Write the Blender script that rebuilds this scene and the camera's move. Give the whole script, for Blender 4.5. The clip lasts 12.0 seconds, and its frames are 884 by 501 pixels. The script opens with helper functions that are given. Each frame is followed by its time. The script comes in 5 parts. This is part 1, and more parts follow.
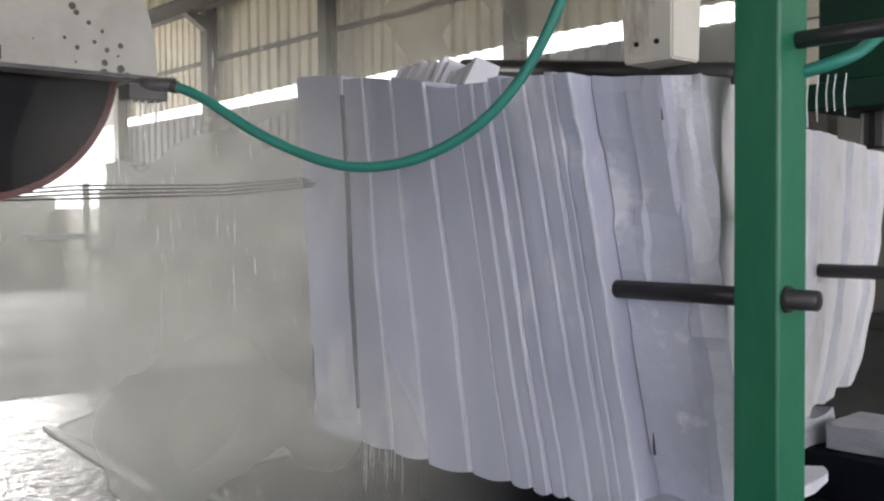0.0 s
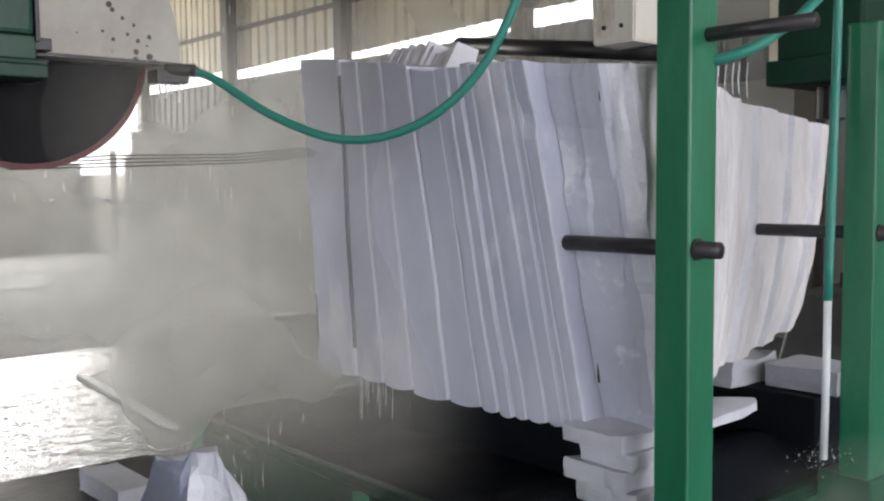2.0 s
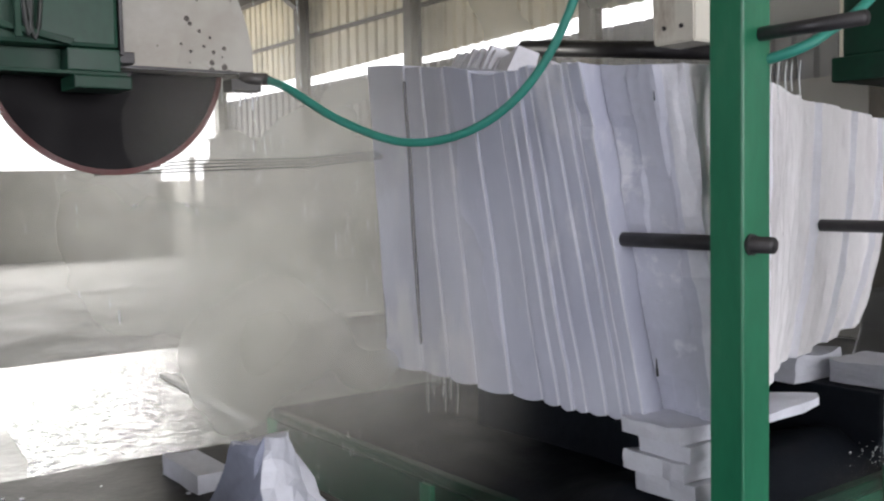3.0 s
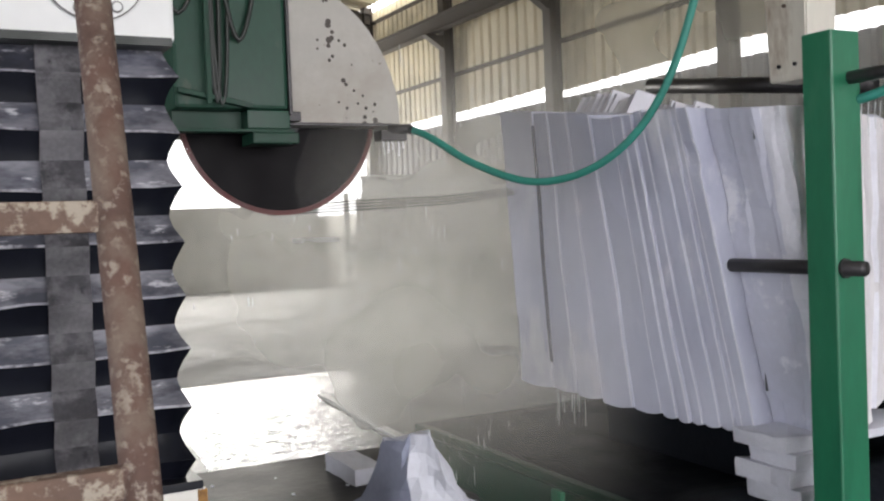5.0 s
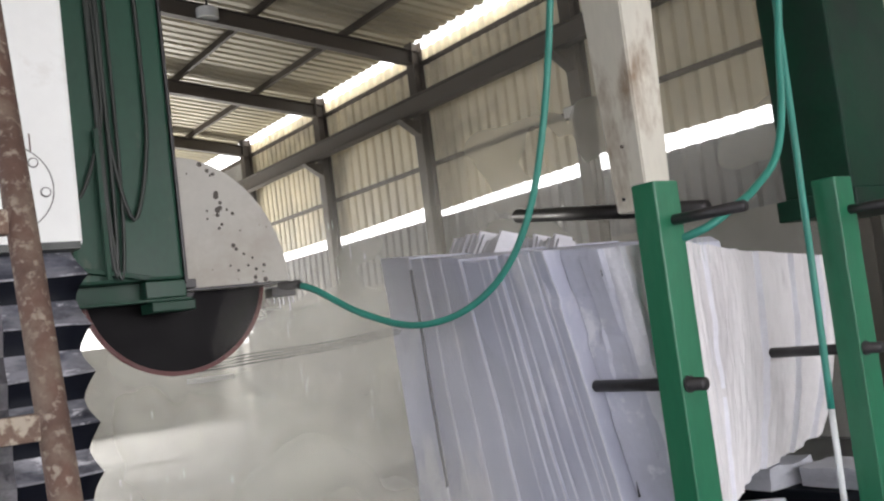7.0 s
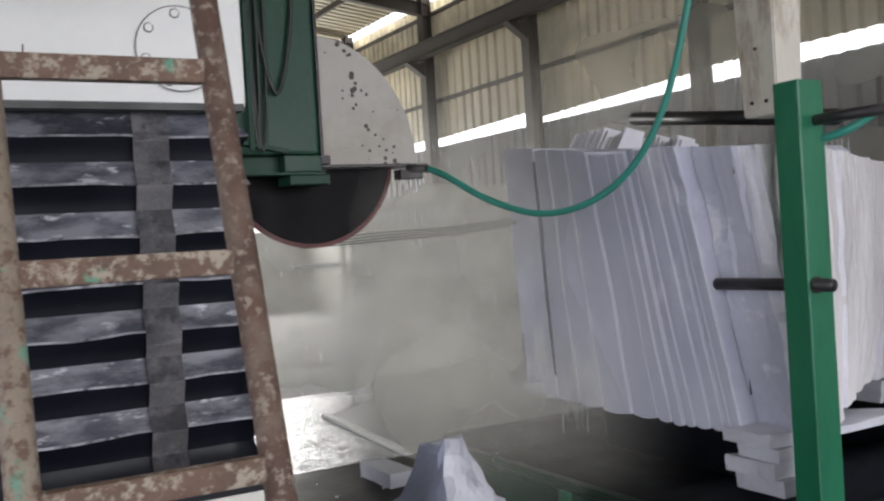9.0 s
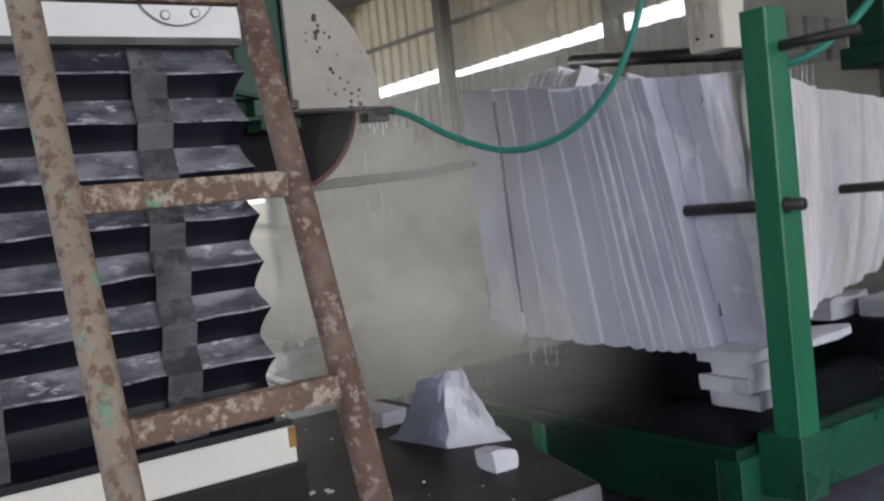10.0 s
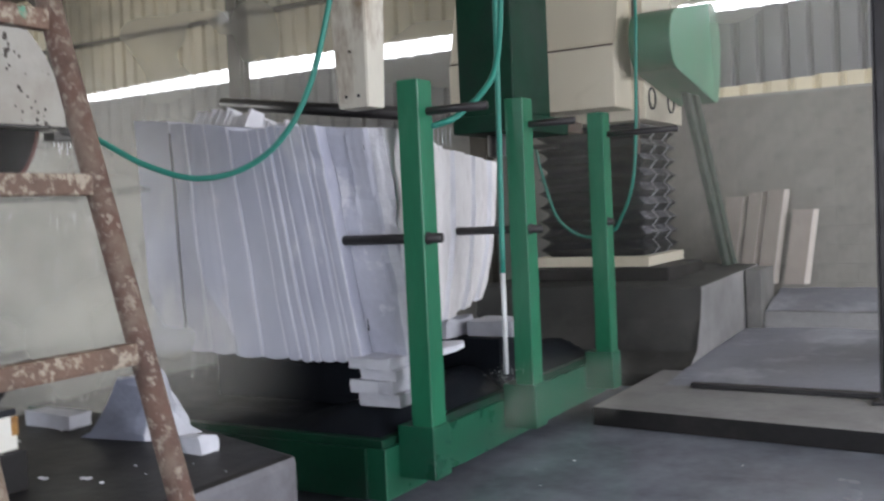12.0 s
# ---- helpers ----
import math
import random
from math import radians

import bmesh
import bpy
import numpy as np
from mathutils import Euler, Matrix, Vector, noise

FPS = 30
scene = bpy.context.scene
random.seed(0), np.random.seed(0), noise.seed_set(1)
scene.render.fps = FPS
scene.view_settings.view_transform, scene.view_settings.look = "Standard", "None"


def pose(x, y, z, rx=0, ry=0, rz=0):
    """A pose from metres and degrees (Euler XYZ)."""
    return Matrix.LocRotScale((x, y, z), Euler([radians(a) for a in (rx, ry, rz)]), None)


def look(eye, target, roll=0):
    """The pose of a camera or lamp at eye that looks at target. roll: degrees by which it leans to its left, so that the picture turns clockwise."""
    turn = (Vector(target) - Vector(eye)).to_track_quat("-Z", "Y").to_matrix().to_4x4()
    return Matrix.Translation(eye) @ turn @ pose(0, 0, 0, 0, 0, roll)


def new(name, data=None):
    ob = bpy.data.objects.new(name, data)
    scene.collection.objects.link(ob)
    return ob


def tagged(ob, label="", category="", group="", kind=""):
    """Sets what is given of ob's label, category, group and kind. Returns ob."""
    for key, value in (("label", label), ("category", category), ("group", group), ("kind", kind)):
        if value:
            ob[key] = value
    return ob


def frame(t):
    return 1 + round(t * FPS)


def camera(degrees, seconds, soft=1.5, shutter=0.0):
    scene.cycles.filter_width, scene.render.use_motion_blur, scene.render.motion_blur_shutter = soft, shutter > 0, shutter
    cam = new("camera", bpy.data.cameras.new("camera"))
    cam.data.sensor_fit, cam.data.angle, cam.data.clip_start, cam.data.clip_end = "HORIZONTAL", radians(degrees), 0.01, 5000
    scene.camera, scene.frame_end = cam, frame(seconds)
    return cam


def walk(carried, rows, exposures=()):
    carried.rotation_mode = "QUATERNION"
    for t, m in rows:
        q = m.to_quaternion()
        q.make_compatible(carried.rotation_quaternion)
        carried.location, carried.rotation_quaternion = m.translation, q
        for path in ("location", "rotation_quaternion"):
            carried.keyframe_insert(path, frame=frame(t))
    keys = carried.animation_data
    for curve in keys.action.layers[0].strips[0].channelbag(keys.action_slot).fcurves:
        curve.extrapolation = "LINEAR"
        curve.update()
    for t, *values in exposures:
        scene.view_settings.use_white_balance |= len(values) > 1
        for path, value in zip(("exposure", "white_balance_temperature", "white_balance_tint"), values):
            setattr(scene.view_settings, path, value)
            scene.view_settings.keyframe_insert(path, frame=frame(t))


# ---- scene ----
cam = camera(49.4, 12.0, soft=2.2, shutter=0.25)
PATH = [
    (0, (0.23, 0.196, 1.629), (1.573, 1.676, 1.559), -0.5),
    (0.5, (0.125, 0.055, 1.63), (1.451, 1.545, 1.491), -0.3),
    (0.7, (0.106, 0.007, 1.633), (1.416, 1.509, 1.466), -0.7),
    (1, (0.165, -0.095, 1.62), (1.437, 1.44, 1.465), -0.7),
    (1.3, (0.121, -0.151, 1.626), (1.444, 1.341, 1.477), -1.0),
    (1.5, (0.098, -0.205, 1.625), (1.411, 1.298, 1.502), -1.2),
    (2, (-0.015, -0.295, 1.624), (1.293, 1.211, 1.484), -0.5),
    (2.5, (-0.092, -0.382, 1.6), (1.204, 1.137, 1.481), -0.1),
    (3, (-0.062, -0.418, 1.616), (1.128, 1.184, 1.483), -1.2),
    (3.5, (-0.074, -0.439, 1.625), (1.041, 1.218, 1.524), -1.1),
    (3.7, (-0.058, -0.49, 1.618), (1.002, 1.205, 1.562), -0.8),
    (5.3, (-0.294, -0.882, 1.640), (0.634, 0.890, 1.587), -2.4),
    (5.5, (-0.316, -0.899, 1.66), (0.67, 0.841, 1.675), -3.5),
    (6, (-0.431, -1.06, 1.707), (0.602, 0.652, 1.761), -5.2),
    (6.5, (-0.444, -1.175, 1.753), (0.669, 0.482, 1.882), -6.4),
    (6.7, (-0.421, -1.187, 1.768), (0.723, 0.447, 1.918), -7.0),
    (8.5, (-0.424, -1.245, 1.743), (0.598, 0.469, 1.872), -6.1),
    (9, (-0.632, -1.17, 1.678), (0.347, 0.574, 1.658), -3.5),
    (9.5, (-0.797, -1.069, 1.654), (0.236, 0.643, 1.636), -4.0),
    (9.7, (-0.848, -1.043, 1.647), (0.241, 0.634, 1.661), -4.4),
    (10, (-0.937, -0.999, 1.598), (0.21, 0.636, 1.486), -6.0),
    (10.2, (-1.001, -1.000, 1.608), (0.192, 0.598, 1.465), -7.1),
    (10.5, (-1.129, -1.059, 1.595), (0.148, 0.47, 1.413), -7.3),
    (10.8, (-1.328, -1.143, 1.627), (0.166, 0.150, 1.321), -8.3),
    (11, (-1.442, -1.18, 1.634), (0.145, 0.016, 1.408), -10.1),
    (11.2, (-1.535, -1.235, 1.655), (0.099, -0.098, 1.463), -10.2),
    (11.5, (-1.585, -1.187, 1.612), (0.174, -0.237, 1.536), -4.1),
    (11.8, (-1.700, -1.215, 1.540), (-0.012, -0.146, 1.498), -6.0),
    (12, (-1.686, -1.149, 1.552), (0.034, -0.131, 1.47), -2.6),
]
walk(cam, [(t, look(eye, target, roll)) for t, eye, target, roll in PATH],
     exposures=[(0, 1.38, 6500, 10), (2.5, 1.46, 6500, 10), (3.5, 1.46, 6500, 10), (6, 1.53, 6650, 10), (8.5, 1.30, 6600, 10), (9, 1.18, 6450, 10),
                (10, 1.12, 6400, 10), (10.5, 1.00, 6150, 9), (10.8, 1.00, 5900, 8), (11, 1.18, 6000, 8), (11.5, 1.56, 6200, 9), (12, 1.54, 6300, 9)])

# ---------------------------------------------------------------- world, sun, openings, exposure
world = bpy.data.worlds.new("sky")
scene.world = world
world.use_nodes = True
wn = world.node_tree
sky = wn.nodes.new("ShaderNodeTexSky")
sky.sky_type = "NISHITA"
sky.sun_disc = False
sky.sun_elevation = radians(67)
sky.sun_rotation = radians(243)
sky.dust_density = 8.0
wn.nodes["Background"].inputs[1].default_value = 0.15
haze = wn.nodes.new("ShaderNodeMix")
haze.data_type = "RGBA"
haze.inputs[0].default_value = 0.6
haze.inputs[7].default_value = (14.6, 14.6, 14.8, 1)
wn.links.new(sky.outputs[0], haze.inputs[6])
wn.links.new(haze.outputs[2], wn.nodes["Background"].inputs[0])

sun_data = bpy.data.lights.new("sun", "SUN")
sun_data.energy, sun_data.angle, sun_data.color = 1.2, radians(10), (1.0, 0.94, 0.84)
sun = new("sun", sun_data)
sun.matrix_world = look((-12, -6, 30), (0, 0, 0))


def opening_light(name, eye, target, w, h, power, colour):
    """Daylight of one of the hall's open sides."""
    d = bpy.data.lights.new(name, "AREA")
    d.shape, d.size, d.size_y, d.energy, d.color = "RECTANGLE", w, h, power, colour
    ob = new(name, d)
    ob.matrix_world = look(eye, target)
    return ob


opening_light("daylight_south", (1.5, -7.2, 3.0), (1.5, 0, 5.6), 12, 3.1, 180, (0.96, 0.94, 1.0))
opening_light("daylight_west", (-8.6, 2.5, 3.0), (0, 2.5, 5.4), 9, 3.2, 102, (0.76, 0.82, 1.0))
opening_light("daylight_end", (6.2, 23.3, 3.2), (6.2, 10, 2.5), 5.4, 1.8, 300, (1.0, 0.97, 0.92))


# ---------------------------------------------------------------- materials
def mat(name, base, rough=0.7, var=0.15, scale=4.0, fine=40.0, bump=0.2, metal=0.0, stain=None, stain_scale=1.5,
        stain_lo=0.5, stain_hi=0.7, spec=0.5, stretch=(1, 1, 1), piece=0.0, dist=0.004,
        stain2=None, stain2_scale=5.0, stain2_lo=0.6, stain2_hi=0.65):
    """Procedural surface: base colour, two scales of variation, optional stains of another colour, fine relief."""
    m = bpy.data.materials.new(name)
    m.use_nodes = True
    nt = m.node_tree
    n, l = nt.nodes, nt.links
    bsdf = n["Principled BSDF"]
    co = n.new("ShaderNodeTexCoord")
    mp = n.new("ShaderNodeMapping")
    mp.inputs["Scale"].default_value = stretch
    l.new(co.outputs["Object"], mp.inputs[0])
    big = n.new("ShaderNodeTexNoise")
    big.inputs["Scale"].default_value, big.inputs["Detail"].default_value = scale, 6
    small = n.new("ShaderNodeTexNoise")
    small.inputs["Scale"].default_value, small.inputs["Detail"].default_value = fine, 4
    l.new(mp.outputs[0], big.inputs[0])
    l.new(mp.outputs[0], small.inputs[0])
    mixn = n.new("ShaderNodeMath")
    mixn.operation = "MULTIPLY_ADD"
    l.new(small.outputs[0], mixn.inputs[0])
    mixn.inputs[1].default_value = 0.4
    l.new(big.outputs[0], mixn.inputs[2])
    ramp = n.new("ShaderNodeMapRange")
    ramp.inputs[1].default_value, ramp.inputs[2].default_value = 0.4, 1.0
    ramp.inputs[3].default_value, ramp.inputs[4].default_value = 1 - var, 1 + var
    l.new(mixn.outputs[0], ramp.inputs[0])
    factor = ramp.outputs[0]
    if piece:
        info = n.new("ShaderNodeObjectInfo")
        pr = n.new("ShaderNodeMapRange")
        pr.inputs[3].default_value, pr.inputs[4].default_value = 1 - piece, 1 + piece
        l.new(info.outputs["Random"], pr.inputs[0])
        mul = n.new("ShaderNodeMath")
        mul.operation = "MULTIPLY"
        l.new(factor, mul.inputs[0])
        l.new(pr.outputs[0], mul.inputs[1])
        factor = mul.outputs[0]
    col = n.new("ShaderNodeVectorMath")
    col.operation = "SCALE"
    col.inputs[0].default_value = base
    l.new(factor, col.inputs["Scale"])
    out = col.outputs[0]
    for tint, tscale, lo, hi in ((stain, stain_scale, stain_lo, stain_hi), (stain2, stain2_scale, stain2_lo, stain2_hi)):
        if not tint:
            continue
        sn = n.new("ShaderNodeTexNoise")
        sn.inputs["Scale"].default_value, sn.inputs["Detail"].default_value = tscale, 8
        sn.inputs["Roughness"].default_value = 0.65
        l.new(mp.outputs[0], sn.inputs[0])
        sr = n.new("ShaderNodeMapRange")
        sr.inputs[1].default_value, sr.inputs[2].default_value = lo, hi
        l.new(sn.outputs[0], sr.inputs[0])
        mx = n.new("ShaderNodeMix")
        mx.data_type = "RGBA"
        l.new(sr.outputs[0], mx.inputs[0])
        l.new(out, mx.inputs[6])
        mx.inputs[7].default_value = (*tint, 1)
        out = mx.outputs[2]
    l.new(out, bsdf.inputs["Base Color"])
    rr = n.new("ShaderNodeMapRange")
    rr.inputs[1].default_value, rr.inputs[2].default_value = 0.3, 0.8
    rr.inputs[3].default_value, rr.inputs[4].default_value = max(rough - 0.12, 0.02), min(rough + 0.12, 1)
    l.new(big.outputs[0], rr.inputs[0])
    l.new(rr.outputs[0], bsdf.inputs["Roughness"])
    bsdf.inputs["Metallic"].default_value = metal
    bsdf.inputs["Specular IOR Level"].default_value = spec
    if bump:
        bp = n.new("ShaderNodeBump")
        bp.inputs["Strength"].default_value, bp.inputs["Distance"].default_value = bump, dist
        l.new(mixn.outputs[0], bp.inputs["Height"])
        l.new(bp.outputs[0], bsdf.inputs["Normal"])
    return m


M_STONE = mat("sawn_marble", (0.50, 0.515, 0.61), 0.55, 0.10, 2.5, 30, 0.25, stain=(0.40, 0.415, 0.52), stain_scale=1.6, stain_lo=0.44, stain_hi=0.66, stretch=(1, 1, 0.45), stain2=(0.60, 0.60, 0.66), stain2_scale=3.6, stain2_lo=0.56, stain2_hi=0.66, piece=0.05)
M_STONE_ROUGH = mat("chipped_marble", (0.50, 0.51, 0.60), 0.65, 0.12, 3.5, 30, 0.5, stain=(0.72, 0.72, 0.77), stain_scale=3.2, stain_lo=0.53, stain_hi=0.60, dist=0.008, stain2=(0.36, 0.38, 0.46), stain2_scale=4.5, stain2_lo=0.60, stain2_hi=0.72)
M_STONE_LIT_SIDE = mat("hewn_marble_lit_side", (0.66, 0.64, 0.66), 0.65, 0.12, 4, 35, 0.4, stain=(0.52, 0.50, 0.52), stain_scale=2.2, stain_lo=0.5, stain_hi=0.64, stretch=(1, 1, 0.4), dist=0.006, stain2=(0.40, 0.27, 0.22), stain2_scale=14, stain2_lo=0.70, stain2_hi=0.74)
M_STONE_EDGE = mat("broken_marble", (0.68, 0.68, 0.74), 0.75, 0.12, 6, 50, 0.7, dist=0.012)
M_KERF = mat("shaded_saw_kerf", (0.11, 0.115, 0.14), 0.8, 0.3, 6, 50, 0.3)
M_CHIP = mat("marble_offcut", (0.53, 0.54, 0.60), 0.65, 0.12, 7, 60, 0.5, dist=0.008, piece=0.06)
M_GREEN = mat("green_gloss_paint", (0.015, 0.14, 0.072), 0.38, 0.25, 3, 40, 0.15, stain=(0.07, 0.19, 0.12), stain_scale=3, stain_lo=0.55, stain_hi=0.8, stretch=(1, 1, 0.3))
M_GREEN_DIRTY_SHADE = mat("wet_shaded_green", (0.006, 0.040, 0.023), 0.45, 0.3, 3, 30, 0.3, spec=0.25, stain=(0.014, 0.030, 0.024), stain_scale=2, stain_lo=0.45, stain_hi=0.65)
M_COVER_LIT = mat("green_cover_lit_face", (0.16, 0.36, 0.24), 0.5, 0.15, 3, 30, 0.1)
M_WHITE = mat("white_machine_paint", (0.72, 0.73, 0.72), 0.5, 0.05, 2, 30, 0.1, stain=(0.5, 0.47, 0.42), stain_scale=2.5, stain_lo=0.62, stain_hi=0.8)
M_CREAM = mat("cream_machine_paint", (0.76, 0.70, 0.57), 0.5, 0.06, 2, 30, 0.1, stain=(0.40, 0.34, 0.24), stain_scale=2, stain_lo=0.6, stain_hi=0.85)
M_GUARD = mat("spattered_guard_paint", (0.41, 0.395, 0.36), 0.6, 0.10, 4, 40, 0.2, stain=(0.33, 0.30, 0.26), stain_scale=3, stain_lo=0.45, stain_hi=0.7)
M_RUST = mat("rusty_steel", (0.092, 0.052, 0.040), 0.8, 0.35, 8, 70, 0.5, stain=(0.26, 0.22, 0.18), stain_scale=40, stain_lo=0.52, stain_hi=0.62, stain2=(0.15, 0.11, 0.085), stain2_scale=7, stain2_lo=0.5, stain2_hi=0.65)
M_RUST_GREEN = mat("rusty_painted_steel", (0.13, 0.082, 0.06), 0.8, 0.35, 8, 70, 0.5, stain=(0.32, 0.275, 0.22), stain_scale=38, stain_lo=0.50, stain_hi=0.60, stain2=(0.11, 0.27, 0.19), stain2_scale=9, stain2_lo=0.60, stain2_hi=0.66)
M_RUST_PALE = mat("flaking_tan_paint_on_rust", (0.22, 0.18, 0.14), 0.8, 0.3, 8, 70, 0.5, stain=(0.12, 0.075, 0.055), stain_scale=36, stain_lo=0.50, stain_hi=0.60, stain2=(0.13, 0.27, 0.20), stain2_scale=8, stain2_lo=0.59, stain2_hi=0.65)
M_DARKSTEEL = mat("dark_oily_steel", (0.035, 0.033, 0.035), 0.45, 0.3, 8, 60, 0.3, metal=0.4)
M_BROWN = mat("brown_primer_steel", (0.10, 0.07, 0.055), 0.65, 0.2, 5, 50, 0.2)
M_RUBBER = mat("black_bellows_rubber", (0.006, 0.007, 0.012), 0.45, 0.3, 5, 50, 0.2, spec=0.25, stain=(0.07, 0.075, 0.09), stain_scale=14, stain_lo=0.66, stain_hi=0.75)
M_DUST_LIT = mat("dusted_rubber_lit_slope", (0.042, 0.045, 0.062), 0.5, 0.6, 5, 40, 0.3, stain=(0.19, 0.19, 0.22), stain_scale=9, stain_lo=0.42, stain_hi=0.6, stretch=(0.5, 1, 1.5), stain2=(0.46, 0.46, 0.50), stain2_scale=14, stain2_lo=0.57, stain2_hi=0.64)
M_STRAP_SHADED = mat("shaded_worn_webbing", (0.17, 0.165, 0.18), 0.7, 0.5, 8, 80, 0.4, stain=(0.38, 0.37, 0.39), stain_scale=13, stain_lo=0.44, stain_hi=0.62, stain2=(0.07, 0.07, 0.08), stain2_scale=19, stain2_lo=0.60, stain2_hi=0.68)
M_STRAP = mat("grey_webbing", (0.38, 0.37, 0.39), 0.8, 0.45, 8, 90, 0.4, stain=(0.58, 0.58, 0.60), stain_scale=9, stain_lo=0.52, stain_hi=0.68, stain2=(0.20, 0.195, 0.21), stain2_scale=12, stain2_lo=0.60, stain2_hi=0.70)
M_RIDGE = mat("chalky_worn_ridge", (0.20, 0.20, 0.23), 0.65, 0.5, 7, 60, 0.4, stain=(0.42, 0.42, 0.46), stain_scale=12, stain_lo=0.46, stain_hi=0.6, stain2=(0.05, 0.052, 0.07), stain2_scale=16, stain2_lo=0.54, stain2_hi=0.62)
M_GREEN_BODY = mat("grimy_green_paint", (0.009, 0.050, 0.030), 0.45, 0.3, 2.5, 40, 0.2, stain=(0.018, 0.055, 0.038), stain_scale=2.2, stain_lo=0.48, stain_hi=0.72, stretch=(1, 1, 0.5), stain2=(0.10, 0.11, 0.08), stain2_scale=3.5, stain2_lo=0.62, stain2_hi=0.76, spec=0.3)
M_GREEN_WET = mat("wet_green_paint_low", (0.010, 0.088, 0.048), 0.35, 0.25, 3, 40, 0.2, stain=(0.020, 0.060, 0.042), stain_scale=2.5, stain_lo=0.5, stain_hi=0.75)
M_LUMP_SHADED = mat("blue_grey_shaded_marble", (0.27, 0.29, 0.38), 0.7, 0.15, 6, 50, 0.6, dist=0.01)
M_PALECON = mat("pale_worn_concrete", (0.29, 0.285, 0.29), 0.6, 0.2, 1.5, 20, 0.3, stain=(0.17, 0.165, 0.17), stain_scale=1.2, stain_lo=0.45, stain_hi=0.7)
M_COVER_SHADED = mat("green_cover_shaded_sides", (0.055, 0.17, 0.10), 0.5, 0.2, 3, 30, 0.1, stain=(0.10, 0.13, 0.08), stain_scale=2.5, stain_lo=0.55, stain_hi=0.8)
M_TAN = mat("tan_sawn_stone", (0.34, 0.295, 0.27), 0.8, 0.15, 3, 30, 0.3, piece=0.08)
M_TAN_LIT = mat("tan_stone_lit_edge", (0.52, 0.47, 0.43), 0.8, 0.12, 5, 40, 0.3)


def add_spots(m, scale, reach, tint):
    """Scatters small round spots of another colour, in loose clusters, over a material."""
    n, l = m.node_tree.nodes, m.node_tree.links
    bsdf = n["Principled BSDF"]
    old = bsdf.inputs["Base Color"].links[0].from_socket
    co = n.new("ShaderNodeTexCoord")
    vo = n.new("ShaderNodeTexVoronoi")
    vo.inputs["Scale"].default_value = scale
    nz = n.new("ShaderNodeTexNoise")
    nz.inputs["Scale"].default_value = 5.0
    l.new(co.outputs["Object"], vo.inputs["Vector"])
    l.new(co.outputs["Object"], nz.inputs["Vector"])
    size = n.new("ShaderNodeMapRange")
    size.inputs[1].default_value, size.inputs[2].default_value = 0.41, 0.64
    size.inputs[3].default_value, size.inputs[4].default_value = 0.0, reach
    l.new(nz.outputs[0], size.inputs[0])
    less = n.new("ShaderNodeMath")
    less.operation = "LESS_THAN"
    l.new(vo.outputs["Distance"], less.inputs[0])
    l.new(size.outputs[0], less.inputs[1])
    mx = n.new("ShaderNodeMix")
    mx.data_type = "RGBA"
    l.new(less.outputs[0], mx.inputs[0])
    l.new(old, mx.inputs[6])
    mx.inputs[7].default_value = (*tint, 1)
    l.new(mx.outputs[2], bsdf.inputs["Base Color"])


add_spots(M_GUARD, 24.0, 0.37, (0.055, 0.045, 0.038))
M_BLADE = mat("dark_saw_blade", (0.006, 0.005, 0.006), 0.6, 0.2, 6, 60, 0.1, spec=0.12)
M_RIM = mat("red_blade_rim", (0.085, 0.012, 0.011), 0.55, 0.25, 12, 80, 0.1)
M_HOSE = mat("teal_plastic_hose", (0.022, 0.205, 0.16), 0.5, 0.12, 8, 60, 0.1)
M_CABLE = mat("black_cable", (0.02, 0.025, 0.022), 0.5, 0.2, 8, 60, 0.1)
M_CONCRETE = mat("stained_concrete", (0.20, 0.195, 0.19), 0.75, 0.2, 1.2, 25, 0.4, stain=(0.10, 0.10, 0.10), stain_scale=0.8, stain_lo=0.45, stain_hi=0.7, dist=0.01)
M_WETCON = mat("wet_concrete", (0.019, 0.018, 0.019), 0.5, 0.3, 2.0, 25, 0.5, stain=(0.044, 0.040, 0.038), stain_scale=1.1, stain_lo=0.5, stain_hi=0.75, dist=0.01, spec=0.14)
M_WALL = mat("grey_plastered_wall", (0.36, 0.35, 0.33), 0.9, 0.15, 0.9, 18, 0.3, stain=(0.24, 0.235, 0.22), stain_scale=0.7, stain_lo=0.45, stain_hi=0.7)
M_BLOCK = mat("grey_concrete_block", (0.27, 0.255, 0.235), 0.95, 0.18, 3, 30, 0.5, stain=(0.17, 0.162, 0.152), stain_scale=1.1, stain_lo=0.42, stain_hi=0.7, piece=0.04, dist=0.006)
M_JOINT = mat("mortar_joint", (0.26, 0.25, 0.23), 0.95, 0.15, 4, 30, 0.3)
M_ROOF = mat("beige_roof_sheet", (0.46, 0.42, 0.31), 0.6, 0.12, 0.8, 12, 0.05, stain=(0.34, 0.31, 0.24), stain_scale=0.9, stain_lo=0.5, stain_hi=0.8)
M_SHEET = mat("beige_wall_sheet", (0.74, 0.67, 0.50), 0.6, 0.12, 0.8, 12, 0.05, stain=(0.38, 0.35, 0.27), stain_scale=0.9, stain_lo=0.5, stain_hi=0.8, piece=0.08)
M_GREYSHEET = mat("grey_wall_sheet", (0.72, 0.69, 0.61), 0.6, 0.12, 0.8, 12, 0.05, stain=(0.34, 0.33, 0.31), stain_scale=0.9, stain_lo=0.5, stain_hi=0.8, piece=0.08)
M_DARKSHEET = mat("dark_grey_sheet", (0.22, 0.22, 0.235), 0.8, 0.15, 1, 15, 0.1)
